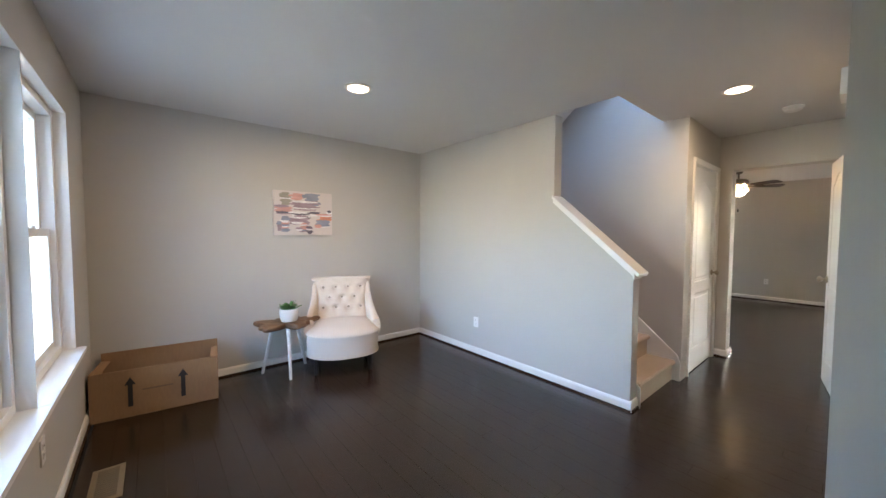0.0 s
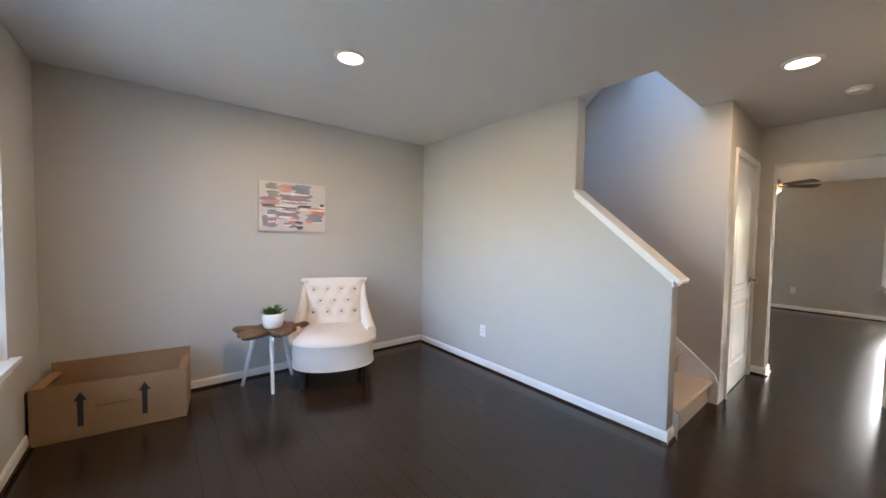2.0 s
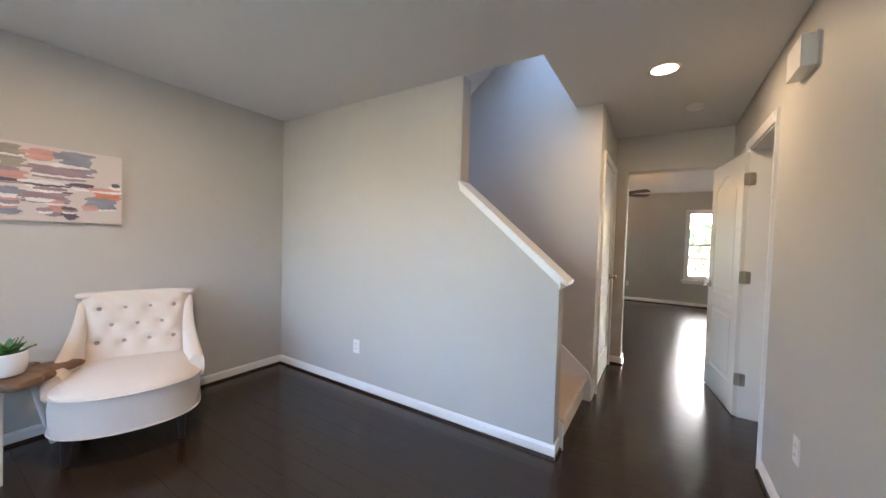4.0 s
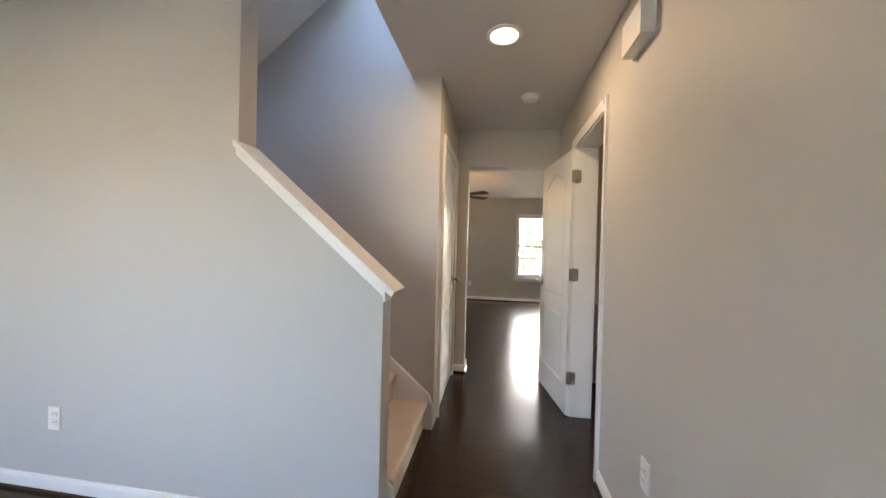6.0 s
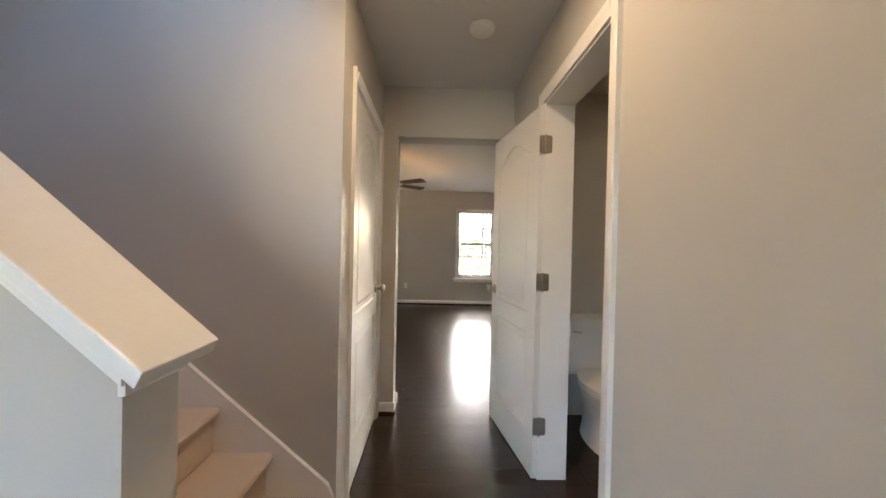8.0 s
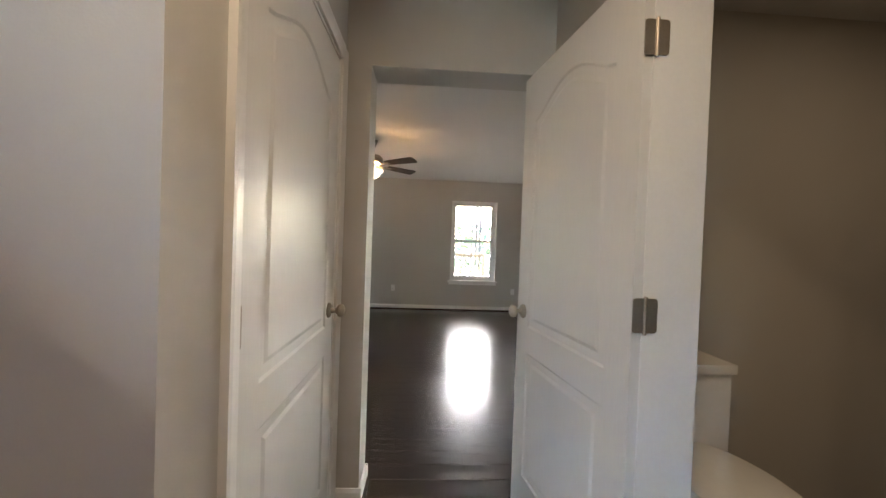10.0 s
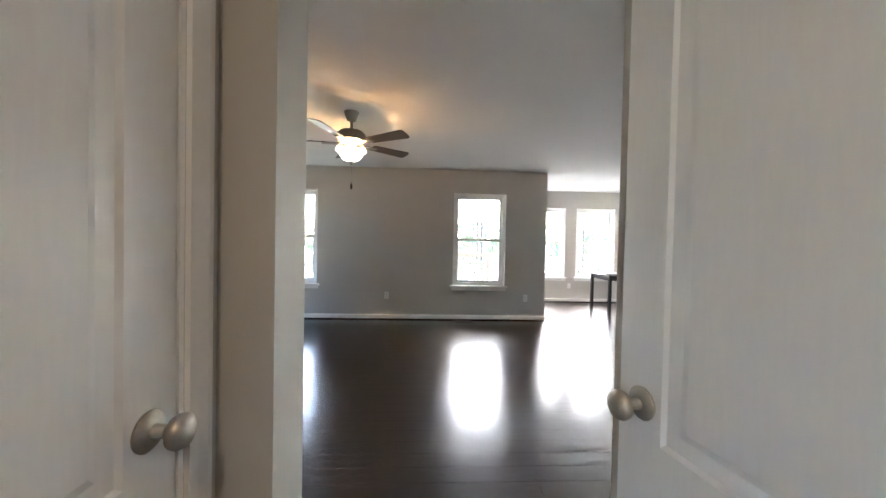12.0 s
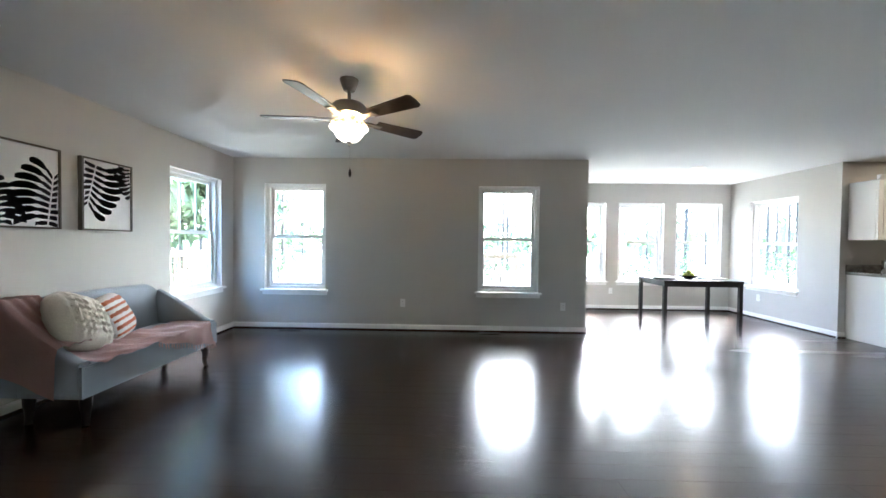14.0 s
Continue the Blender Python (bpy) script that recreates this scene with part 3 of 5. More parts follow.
def slipper_chair(at):
    """A buttoned slipper chair facing -y, with a scrolled, tapering back."""
    c = thing("armchair", "cream linen slipper chair with a button-tufted back and black legs", "chair", at=at)
    W = 0.33

    def seat_outline(s, grow=0.0):
        pts = []
        for i in range(41):
            a = math.pi * i / 40
            pts.append(((W + grow) * math.cos(a), -0.02 - (0.30 + grow) * abs(math.sin(a)) ** 0.7))
        return [(W + grow, 0.26)] + pts + [(-W - grow, 0.26)]
    bm = bmesh.new()
    levels = [(0.165, -0.012), (0.175, 0.0), (0.30, 0.006), (0.365, 0.0), (0.385, 0.004), (0.402, -0.006), (0.432, -0.04), (0.457, -0.12), (0.468, -0.23)]
    rows = [[bm.verts.new((x, y, z)) for x, y in seat_outline(0, g)] for z, g in levels]
    for a, b in zip(rows, rows[1:]):
        n = len(a)
        for i in range(n):
            bm.faces.new((a[i], a[(i + 1) % n], b[(i + 1) % n], b[i]))
    bm.faces.new(rows[0][::-1]), bm.faces.new(rows[-1])
    part("seat", bm, LINEN, c, smooth=True)
    for z in (0.385, 0.178):
        pts = [(x, y, z) for x, y in seat_outline(0, 0.006)]
        part("piping", tube(pts, 0.005, 6), LINEN, c)
    # back: curved sheet with buttons pulled in
    buttons = []
    for r, n in ((0, 4), (1, 3), (2, 4)):
        for i in range(n):
            buttons.append(((i - (n - 1) / 2) * 0.125, 0.545 + 0.105 * r + 0.02))

    def half(v):
        return 0.262 + (0.055 * ((v - 0.5) / 0.5) ** 2 if v > 0.5 else 0.035 * ((0.5 - v) / 0.5) ** 2)

    def back(u, v, front):
        z = 0.36 + 0.51 * v
        s = 2 * u - 1
        x = s * half(v)
        y = 0.20 + 0.11 * v + (0.05 * v ** 4)
        if front:
            y -= 0.055 * (1 - abs(s) ** 6)
            pull = sum(math.exp(-((x - bx) ** 2 + (z - bz) ** 2) / 0.0009) for bx, bz in buttons)
            y += 0.030 * min(1, pull)
            y -= 0.010 * (0.5 + 0.5 * math.cos(2 * math.pi * x / 0.125) * math.cos(2 * math.pi * (z - 0.52) / 0.19))
            y += 0.05 * abs(s) ** 8
        else:
            y += 0.055
        return (x, y, z)
    bm = bmesh.new()
    N, M = 49, 45
    F = [[bm.verts.new(back(u / (N - 1), v / (M - 1), True)) for u in range(N)] for v in range(M)]
    K = [[bm.verts.new(back(u / (N - 1), v / (M - 1), False)) for u in range(N)] for v in range(M)]
    for v in range(M - 1):
        for u in range(N - 1):
            bm.faces.new((F[v][u], F[v][u + 1], F[v + 1][u + 1], F[v + 1][u]))
            bm.faces.new((K[v][u + 1], K[v][u], K[v + 1][u], K[v + 1][u + 1]))
        bm.faces.new((K[v][0], F[v][0], F[v + 1][0], K[v + 1][0]))
        bm.faces.new((F[v][-1], K[v][-1], K[v + 1][-1], F[v + 1][-1]))
    for u in range(N - 1):
        bm.faces.new((F[-1][u], F[-1][u + 1], K[-1][u + 1], K[-1][u]))
    b = part("backrest", bm, LINEN, c, smooth=True)
    for bx, bz in buttons:
        v = (bz - 0.36) / 0.51
        y = 0.20 + 0.11 * v + 0.05 * v ** 4 - 0.055 + 0.024
        part("button", lathe([(0.014, 0), (0.013, 0.004), (0.005, 0.007)], 10, pose(bx, y, bz, 90)), BUTTON, b)
    top = [(0.300 * (2 * i / 24 - 1), 0.325, 0.862 + 0.006 * math.cos(math.pi * (i / 24 - 0.5))) for i in range(25)]
    part("top_roll", tube(top, [0.014 if i in (0, 24) else 0.021 for i in range(25)], 12), LINEN, c, "rolled top edge of the back", smooth=True)
    # side wings sweep from the back down to the seat
    for s in (-1, 1):
        def wing(u, v):
            a = 2 * math.pi * u
            yy = 0.28 - 0.36 * v
            top = 0.475 + 0.36 * (1 - v) ** 1.7
            lo = 0.34
            cz, hz = (top + lo) / 2, (top - lo) / 2
            cx = s * (0.318 - 0.050 * math.sin(math.pi * 0.5 * (1 - v)) ** 2)
            e = 0.55
            x = cx + (0.040 - 0.008 * (1 - v)) * math.copysign(abs(math.cos(a)) ** e, math.cos(a))
            z = cz + hz * math.copysign(abs(math.sin(a)) ** e, math.sin(a))
            return (x, yy + 0.06 * (z - 0.44) / 0.4, z)
        bm = grid(wing, 20, 20, True)
        bm.verts.ensure_lookup_table()
        bm.faces.new([bm.verts[i] for i in range(20)][::-1]), bm.faces.new([bm.verts[19 * 20 + i] for i in range(20)])
        part("side_wing", bm, LINEN, c, smooth=True)
    for x, y in ((-0.24, -0.19), (0.24, -0.19), (-0.24, 0.22), (0.24, 0.22)):
        part("leg", tube([(x, y, 0.17), (x * 1.02, y * 1.03, 0.0)], [0.026, 0.017], 12), BLACKWOOD, c, "tapered black wooden leg")
    return c


slipper_chair(pose(1.85, 4.05, 0, 0, 0, -22) @ Matrix.Diagonal((1.05, 1.04, 1.0, 1.0)))


def side_table(x, y):
    t = thing("side_table", "small side table with a live-edge wood slab on white legs", "table", at=pose(x, y, 0))
    n = 72
    r = random.Random(4)
    ph = [r.uniform(0, 6.28) for _ in range(6)]

    def rad(a):
        k = 0.205 + 0.045 * math.sin(5 * a + ph[0]) + 0.028 * math.sin(8 * a + ph[1]) + 0.016 * math.sin(13 * a + ph[2])
        return max(0.12, k)
    bm = bmesh.new()
    rings = []
    for z, g in ((0.462, 0.86), (0.475, 0.99), (0.49, 1.03), (0.507, 1.0), (0.514, 0.95)):
        rings.append([bm.verts.new((1.18 * g * rad(2 * math.pi * i / n) * math.cos(2 * math.pi * i / n), 0.9 * g * rad(2 * math.pi * i / n) * math.sin(2 * math.pi * i / n), z + 0.006 * math.sin(3 * 2 * math.pi * i / n + ph[3]))) for i in range(n)])
    for a, b in zip(rings, rings[1:]):
        for i in range(n):
            bm.faces.new((a[i], a[(i + 1) % n], b[(i + 1) % n], b[i]))
    bm.faces.new(rings[0][::-1]), bm.faces.new(rings[-1])
    part("tabletop", bm, SLAB, t, "knotty brown live-edge wood slab", smooth=True)
    for lx, ly in ((-0.02, -0.19), (-0.19, 0.13), (0.22, 0.13)):
        part("leg", tube([(lx * 0.55, ly * 0.55, 0.465), (lx, ly, 0.0)], [0.019, 0.013], 14), WHITELEG, t, "splayed white metal leg")
    return t


side_table(1.335, 4.20)
pot = thing("potted_plant", "green succulent in a small white ceramic pot", "plant", at=pose(1.355, 4.17, 0.518) @ Matrix.Scale(1.15, 4))
part("pot", lathe([(0.052, 0.0), (0.062, 0.004), (0.072, 0.03), (0.076, 0.07), (0.074, 0.105), (0.070, 0.108), (0.066, 0.10), (0.060, 0.085)], 36), CERAMIC, pot, smooth=True)
part("soil", lathe([(0.058, 0.088), (0.064, 0.092)], 24), material("dark_soil", (0.04, 0.03, 0.02), 0.95), pot)
_r = random.Random(9)
for i in range(60):
    a, e = _r.uniform(0, 2 * math.pi), _r.uniform(0.45, 1.4)
    l = _r.uniform(0.055, 0.085)
    base = Vector((_r.uniform(-0.03, 0.03), _r.uniform(-0.03, 0.03), 0.09))
    d = Vector((math.cos(a) * math.cos(e), math.sin(a) * math.cos(e), math.sin(e) * 0.75))
    q = d.to_track_quat("Y", "Z").to_matrix().to_4x4()
    bm = bmesh.new()
    prof = ((0.0, 0.005), (0.35, 0.012), (0.7, 0.013), (0.92, 0.007), (1.0, 0.001))
    up = [bm.verts.new((w, l * s, 0.006 * math.sin(s * 3))) for s, w in prof]
    dn = [bm.verts.new((-w, l * s, 0.006 * math.sin(s * 3))) for s, w in prof]
    md = [bm.verts.new((0, l * s, -0.005 + 0.012 * s * s)) for s, w in prof]
    for k in range(4):
        bm.faces.new((up[k], up[k + 1], md[k + 1], md[k])), bm.faces.new((md[k], md[k + 1], dn[k + 1], dn[k]))
        bm.faces.new((dn[k], dn[k + 1], up[k + 1], up[k]))
    bm.transform(Matrix.Translation(base) @ q)
    part("leaf", bm, GREEN, pot, smooth=True)


def cardboard_box(at, w, d, h):
    c = thing("cardboard_box", "open brown cardboard box with printed arrows on the floor", "box", at=at)
    t = 0.006
    part("bottom", boxed(0, w, 0, d, 0.0, t), CARD, c)
    part("front_panel", boxed(0, w, 0, t, t, h), CARD, c)
    part("back_panel", boxed(0, w, d - t, d, t, h + 0.06), CARD, c)
    for x in (0, w - t):
        part("side_panel", boxed(x, x + t, t, d - t, t, h), CARD, c)
    # flaps folded inwards and down
    part("flap", boxed(0, 0.05, 0, d - 2 * t, 0, t, m=pose(t, t, h - 0.008, 0, 8, 0)), CARD, c, "folded cardboard flap")
    part("flap", boxed(-0.045, 0.0, 0, d - 2 * t, 0, t, m=pose(w - t, t, h - 0.008, 0, -14, 0)), CARD, c, "folded cardboard flap")
    for x in (w * 0.29, w * 0.70):
        pts = [(x - 0.014, h * 0.22), (x + 0.014, h * 0.22), (x + 0.014, h * 0.68), (x + 0.032, h * 0.68), (x, h * 0.84), (x - 0.032, h * 0.68), (x - 0.014, h * 0.68)]
        part("printed_arrow", prism(pts, "y", -0.0012, -0.0002), INK, c, "dark printed arrow pointing up")
    part("printed_bar", boxed(w * 0.38, w * 0.62, -0.001, -0.0002, h * 0.52, h * 0.55), material("faded_ink", (0.22, 0.13, 0.07), 0.85), c)


cardboard_box(pose(-0.022, 4.105, 0.001, 0, 0, -7), 0.77, 0.345, 0.355)

# abstract painting: thick strokes of paint on a stretched canvas
canvas = thing("painting", "abstract canvas with grey, mauve, orange and white strokes", "painting", at=pose(1.302, FY, 1.349))
CW, CH = 0.604, 0.459
part("canvas", boxed(0, CW, -0.035, -0.001, 0, CH, 0.003), material("off_white_canvas", (0.66, 0.60, 0.58), 0.85, scale=300, bump=0.03, vary=0.08), canvas)
_inks = [material("paint_" + n, c, 0.6, scale=25, vary=0.35, bump=0.08, stretch=(0.3, 1, 1)) for n, c in (
    ("mauve", (0.34, 0.25, 0.29)), ("charcoal", (0.12, 0.105, 0.14)), ("orange", (0.66, 0.27, 0.17)), ("white", (0.78, 0.76, 0.76)), ("blue_grey", (0.26, 0.28, 0.36)), ("rose", (0.60, 0.33, 0.29)), ("olive_grey", (0.36, 0.33, 0.27)))]
# centre, width and height of each brushed patch, as shares of the canvas, and its paint
_patches = [
    (0.18, 0.82, 0.17, 0.28, 6), (0.38, 0.88, 0.22, 0.13, 5), (0.62, 0.80, 0.28, 0.32, 4), (0.50, 0.68, 0.42, 0.20, 0),
    (0.15, 0.60, 0.30, 0.13, 5), (0.15, 0.50, 0.28, 0.05, 1), (0.45, 0.46, 0.40, 0.14, 1), (0.42, 0.35, 0.32, 0.20, 0),
    (0.86, 0.42, 0.26, 0.16, 2), (0.94, 0.55, 0.10, 0.07, 1), (0.82, 0.27, 0.26, 0.16, 4), (0.17, 0.25, 0.14, 0.34, 4),
    (0.08, 0.20, 0.07, 0.20, 0), (0.48, 0.18, 0.17, 0.20, 5), (0.58, 0.12, 0.10, 0.16, 1), (0.36, 0.28, 0.20, 0.04, 3),
    (0.40, 0.14, 0.13, 0.06, 3), (0.66, 0.52, 0.25, 0.04, 1), (0.74, 0.21, 0.12, 0.06, 5)]
_r = random.Random(21)
_n = 0
for _u, _v, _w, _h, _k in _patches:
    strips = max(2, int(_h * CH / 0.012))
    _n += 1
    for j in range(strips):
        h = _h * CH / strips * 2.1
        w = _w * CW * _r.uniform(0.7, 1.15)
        cx = _u * CW + _r.uniform(-0.12, 0.12) * w
        cz = (_v + _h * ((j + 0.5) / strips - 0.5)) * CH
        k = _k if _r.random() < 0.74 else _r.choice((0, 3, 3, 4, 5))
        n = 16
        edge = [(cx - w / 2 + w * i / n, h / 2 * (0.35 + 0.65 * math.sin(math.pi * (0.08 + 0.84 * i / n)))) for i in range(n + 1)]
        up = [(px, cz + e * _r.uniform(0.55, 1.1)) for px, e in edge]
        dn = [(px, cz - e * _r.uniform(0.55, 1.1)) for px, e in edge]
        pts = [(min(max(px, 0.003), CW - 0.003), min(max(pz, 0.003), CH - 0.003)) for px, pz in dn + up[::-1]]
        y = -0.0362 - 0.0006 * _n - 0.0001 * j
        bm = prism(pts, "y", y - 0.0004, y + 0.0004)
        part("brush_stroke", bm, _inks[k], canvas)

reg = thing("floor_register", "beige metal floor vent with a louvred grille", "floor vent", at=pose(0.13, 3.23, 0.0005))
BEIGE = material("beige_metal", (0.20, 0.16, 0.10), 0.5, vary=0.08)
_bm = bmesh.new()
for a in ((-0.07, 0.07, -0.17, -0.145), (-0.07, 0.07, 0.145, 0.17), (-0.07, -0.045, -0.145, 0.145), (0.045, 0.07, -0.145, 0.145)):
    box(_bm, *a, 0, 0.006)
part("frame", _bm, BEIGE, reg)
# Flat black sheet, colour standing in for the shade inside the duct.
part("duct_shade_sheet", boxed(-0.045, 0.045, -0.145, 0.145, 0.0, 0.001), INK, reg)
for i in range(14):
    part("slat", boxed(-0.045, 0.045, -0.004, 0.004, 0, 0.002, m=pose(0, -0.135 + 0.0207 * i, 0.0035, 35)), BEIGE, reg)

# ---- hall ----
chime = thing("door_chime", "white door chime box high on the hall wall", "door chime", at=pose(3.29, HR, 2.19))
part("cover", bevelled(boxed(-0.10, 0.10, 0.004, 0.055, -0.07, 0.07), 0.008), PLASTIC, chime)
part("base", boxed(-0.105, 0.105, 0.0, 0.008, -0.075, 0.075), PLASTIC, chime)

# ---- bathroom ----
wc = thing("toilet", "white ceramic toilet with a closed lid", "toilet", at=pose(5.215, 0.135, 0))
part("tank", bevelled(boxed(-0.21, -0.01, -0.20, 0.20, 0.39, 0.735), 0.03, 4), CERAMIC, wc, smooth=True)
part("tank_lid", bevelled(boxed(-0.225, -0.003, -0.212, 0.212, 0.735, 0.775), 0.012, 3), CERAMIC, wc, smooth=True)


def bowl_ring(z, l, w, back, n=28):
    return [(-back - l / 2 - l / 2 * math.cos(2 * math.pi * i / n), w / 2 * math.sin(2 * math.pi * i / n), z) for i in range(n)]


_bm = bmesh.new()
_rows = [[_bm.verts.new(p) for p in bowl_ring(*a)] for a in ((0.0, 0.50, 0.24, 0.12), (0.05, 0.47, 0.20, 0.12), (0.18, 0.44, 0.20, 0.14), (0.30, 0.52, 0.32, 0.16), (0.385, 0.56, 0.37, 0.17), (0.395, 0.54, 0.35, 0.18))]
for a, b in zip(_rows, _rows[1:]):
    for i in range(28):
        _bm.faces.new((a[i], a[(i + 1) % 28], b[(i + 1) % 28], b[i]))
_bm.faces.new(_rows[0][::-1]), _bm.faces.new(_rows[-1])
part("bowl", _bm, CERAMIC, wc, smooth=True)
_bm = bmesh.new()
_rows = [[_bm.verts.new(p) for p in bowl_ring(*a)] for a in ((0.397, 0.54, 0.36, 0.18), (0.40, 0.56, 0.38, 0.17), (0.425, 0.56, 0.38, 0.17), (0.435, 0.52, 0.34, 0.19))]
for a, b in zip(_rows, _rows[1:]):
    for i in range(28):
        _bm.faces.new((a[i], a[(i + 1) % 28], b[(i + 1) % 28], b[i]))
_bm.faces.new(_rows[0][::-1]), _bm.faces.new(_rows[-1])
part("seat_lid", _bm, CERAMIC, wc, smooth=True)
part("flush_handle", tube([(-0.212, 0.16, 0.69), (-0.225, 0.16, 0.69), (-0.228, 0.10, 0.685)], 0.006, 8), NICKEL, wc, "chrome flush handle")


# ---- living room ----
GREYFAB = material("blue_grey_upholstery", (0.25, 0.285, 0.33), 0.9, scale=380, vary=0.15, bump=0.03, sheen=0.4)
KNIT = material("cream_cable_knit", (0.62, 0.57, 0.48), 0.95, scale=120, vary=0.12, bump=0.08, sheen=0.3)
PINK = material("dusty_pink_knit", (0.54, 0.33, 0.30), 0.95, scale=150, vary=0.22, bump=0.1, sheen=0.3)
RUST = material("rust_stripe_fabric", (0.50, 0.17, 0.09), 0.95, scale=200, vary=0.2, bump=0.06)
OFFW = material("off_white_fabric", (0.68, 0.62, 0.57), 0.95, scale=200, vary=0.1, bump=0.05)
DARKFRAME = material("grey_brown_frame_wood", (0.10, 0.085, 0.07), 0.55, scale=40, vary=0.3)
PAPER = material("white_print_paper", (0.72, 0.71, 0.70), 0.7, scale=80, vary=0.02, bump=0.0)

sofa = thing("settee", "blue-grey upholstered settee with a curved sloping back", "sofa", at=pose(7.38, 3.56, 0))
SL, SD = 1.30, 0.66


def back_height(x):
    """Top of the back along the settee, rounded at both ends."""
    s = min(x, SL - x) / 0.16
    return 0.81 - 0.10 * max(0.0, 1 - s) ** 2 + 0.015 * math.sin(math.pi * x / SL)


part("seat", bevelled(boxed(0, SL, 0, SD - 0.10, 0.21, 0.42), 0.022, 4), GREYFAB, sofa, smooth=True)
_bm = bmesh.new()
_n = 48
_rows = []
for i in range(_n + 1):
    x = SL * i / _n
    top, e = back_height(x), 0.03
    y1 = SD
    y0 = SD - 0.13 + 0.02 * math.cos(2 * math.pi * x / SL)
    ring = [(x, y0 + 0.03, 0.22), (x, y0 - 0.01, 0.42), (x, y0 + 0.015, max(0.425, top - 0.05)), (x, y0 + 0.03, top - 0.015), (x, y0 + 0.06, top), (x, y1 - 0.03, top), (x, y1 - 0.005, top - 0.03), (x, y1, 0.22)]
    _rows.append([_bm.verts.new(p) for p in ring])
for a, b in zip(_rows, _rows[1:]):
    for k in range(8):
        _bm.faces.new((a[k], a[(k + 1) % 8], b[(k + 1) % 8], b[k]))
_bm.faces.new(_rows[0]), _bm.faces.new(_rows[-1][::-1])
part("backrest", _bm, GREYFAB, sofa, smooth=True)
for s, x in ((1, 0.0), (-1, SL)):
    # low arm that curves down from the back to the front rail
    def arm(u, v):
        a = 2 * math.pi * u
        y = SD - 0.10 - (SD - 0.12) * v
        top = 0.435 + 0.32 * (1 - v ** 1.1) ** 1.1 if v < 1 else 0.445
        z0 = 0.215
        cz, hz = (top + z0) / 2, (top - z0) / 2
        px, pz = math.cos(a), math.sin(a)
        return (x + s * (0.036 + 0.046 * math.copysign(abs(px) ** 0.5, px)), y, cz + hz * math.copysign(abs(pz) ** 0.5, pz))
    bm = grid(arm, 20, 14, True)
    bm.verts.ensure_lookup_table()
    bm.faces.new([bm.verts[i] for i in range(20)]), bm.faces.new([bm.verts[13 * 20 + i] for i in range(20)])
    part("arm", bm, GREYFAB, sofa, smooth=True)
part("seat_piping", tube([(0.02, -0.001, 0.405), (SL / 2, -0.003, 0.405), (SL - 0.02, -0.001, 0.405)], 0.004, 6), GREYFAB, sofa)
for x, y in ((0.09, 0.07), (SL - 0.09, 0.07), (0.09, SD - 0.20), (SL - 0.12, SD - 0.20)):
    d = -1 if x < 0.5 else 1
    part("leg", tube([(x, y, 0.215), (x + d * 0.012, y - 0.012, 0.13), (x + d * 0.004, y - 0.004, 0.05), (x + d * 0.018, y - 0.014, 0.0)], [0.036, 0.032, 0.021, 0.022], 12), BLACKWOOD, sofa, "dark curved wooden leg", smooth=True)


def pillow(name, label, at, w, h, t, mat, ribs=0):
    p = thing(name, label, "cushion", "cushions on the settee", at=at)

    def fn(u, v):
        sg = lambda c, e: math.copysign(abs(c) ** e, c)
        a = 2 * math.pi * u
        r = 1 - abs(2 * v - 1)
        b = math.copysign(math.acos(r ** (1 / 0.35)), 2 * v - 1)
        cx = sg(math.cos(a), 0.55)
        cy = sg(math.sin(a), 0.55)
        x, y = w / 2 * cx * r, h / 2 * cy * r
        z = t / 2 * math.sin(b) * (1 - 0.75 * (abs(2 * x / w) ** 4 + abs(2 * y / h) ** 4) / 2)
        if ribs:
            z *= 1 + 0.09 * math.sin(ribs * math.pi * x / w * 2) + 0.05 * math.sin(26 * y / h * 2 + 3 * math.sin(ribs * math.pi * x / w * 2))
        return (x, y, z)
    bm = grid(fn, 96, 40, True)
    bmesh.ops.remove_doubles(bm, verts=bm.verts, dist=0.0003)
    part("cover", bm, mat, p, smooth=True)
    return p, fn


pillow("throw_pillow", "cream cable-knit throw pillow leaning on the settee back", pose(7.66, 3.88, 0.645, 62, 20, 14), 0.48, 0.46, 0.20, KNIT, 9)
_p, _fn = pillow("throw_pillow", "white throw pillow with rust-orange stripes", pose(8.02, 3.98, 0.615, 66, -6, 22), 0.38, 0.38, 0.15, OFFW)
for i in range(6):
    y0 = -0.15 + 0.055 * i
    hw = 0.012 + 0.006 * (i % 2)
    _r = random.Random(i)
    bm = bmesh.new()
    up, dn = [], []
    for k in range(25):
        x = -0.155 + 0.31 * k / 24
        for row, s in ((up, 1), (dn, -1)):
            y = y0 + s * hw * _r.uniform(0.6, 1.1)
            q = (abs(2 * x / 0.38) ** 4 + abs(2 * y / 0.38) ** 4) / 2
            m = max(abs(2 * x / 0.38), abs(2 * y / 0.38))
            rr = min(1, (abs(2 * x / 0.38) ** 3.6 + abs(2 * y / 0.38) ** 3.6) ** (1 / 3.6))
            cb = rr ** (1 / 0.35)
            z = 0.075 * math.sqrt(max(0, 1 - cb * cb)) * (1 - 0.75 * q)
            row.append(bm.verts.new((x, y, z + 0.0025)))
    for k in range(24):
        bm.faces.new((up[k], up[k + 1], dn[k + 1], dn[k]))
    bmesh.ops.solidify(bm, geom=bm.faces[:], thickness=0.002)
    part("stripe", bm, RUST, _p, "rust-orange woven stripe", smooth=True)


# pink throw: over the near end of the back, across the seat and down over the front edge
throw = thing("throw_blanket", "dusty pink knitted throw with fringe draped over the settee", "blanket")


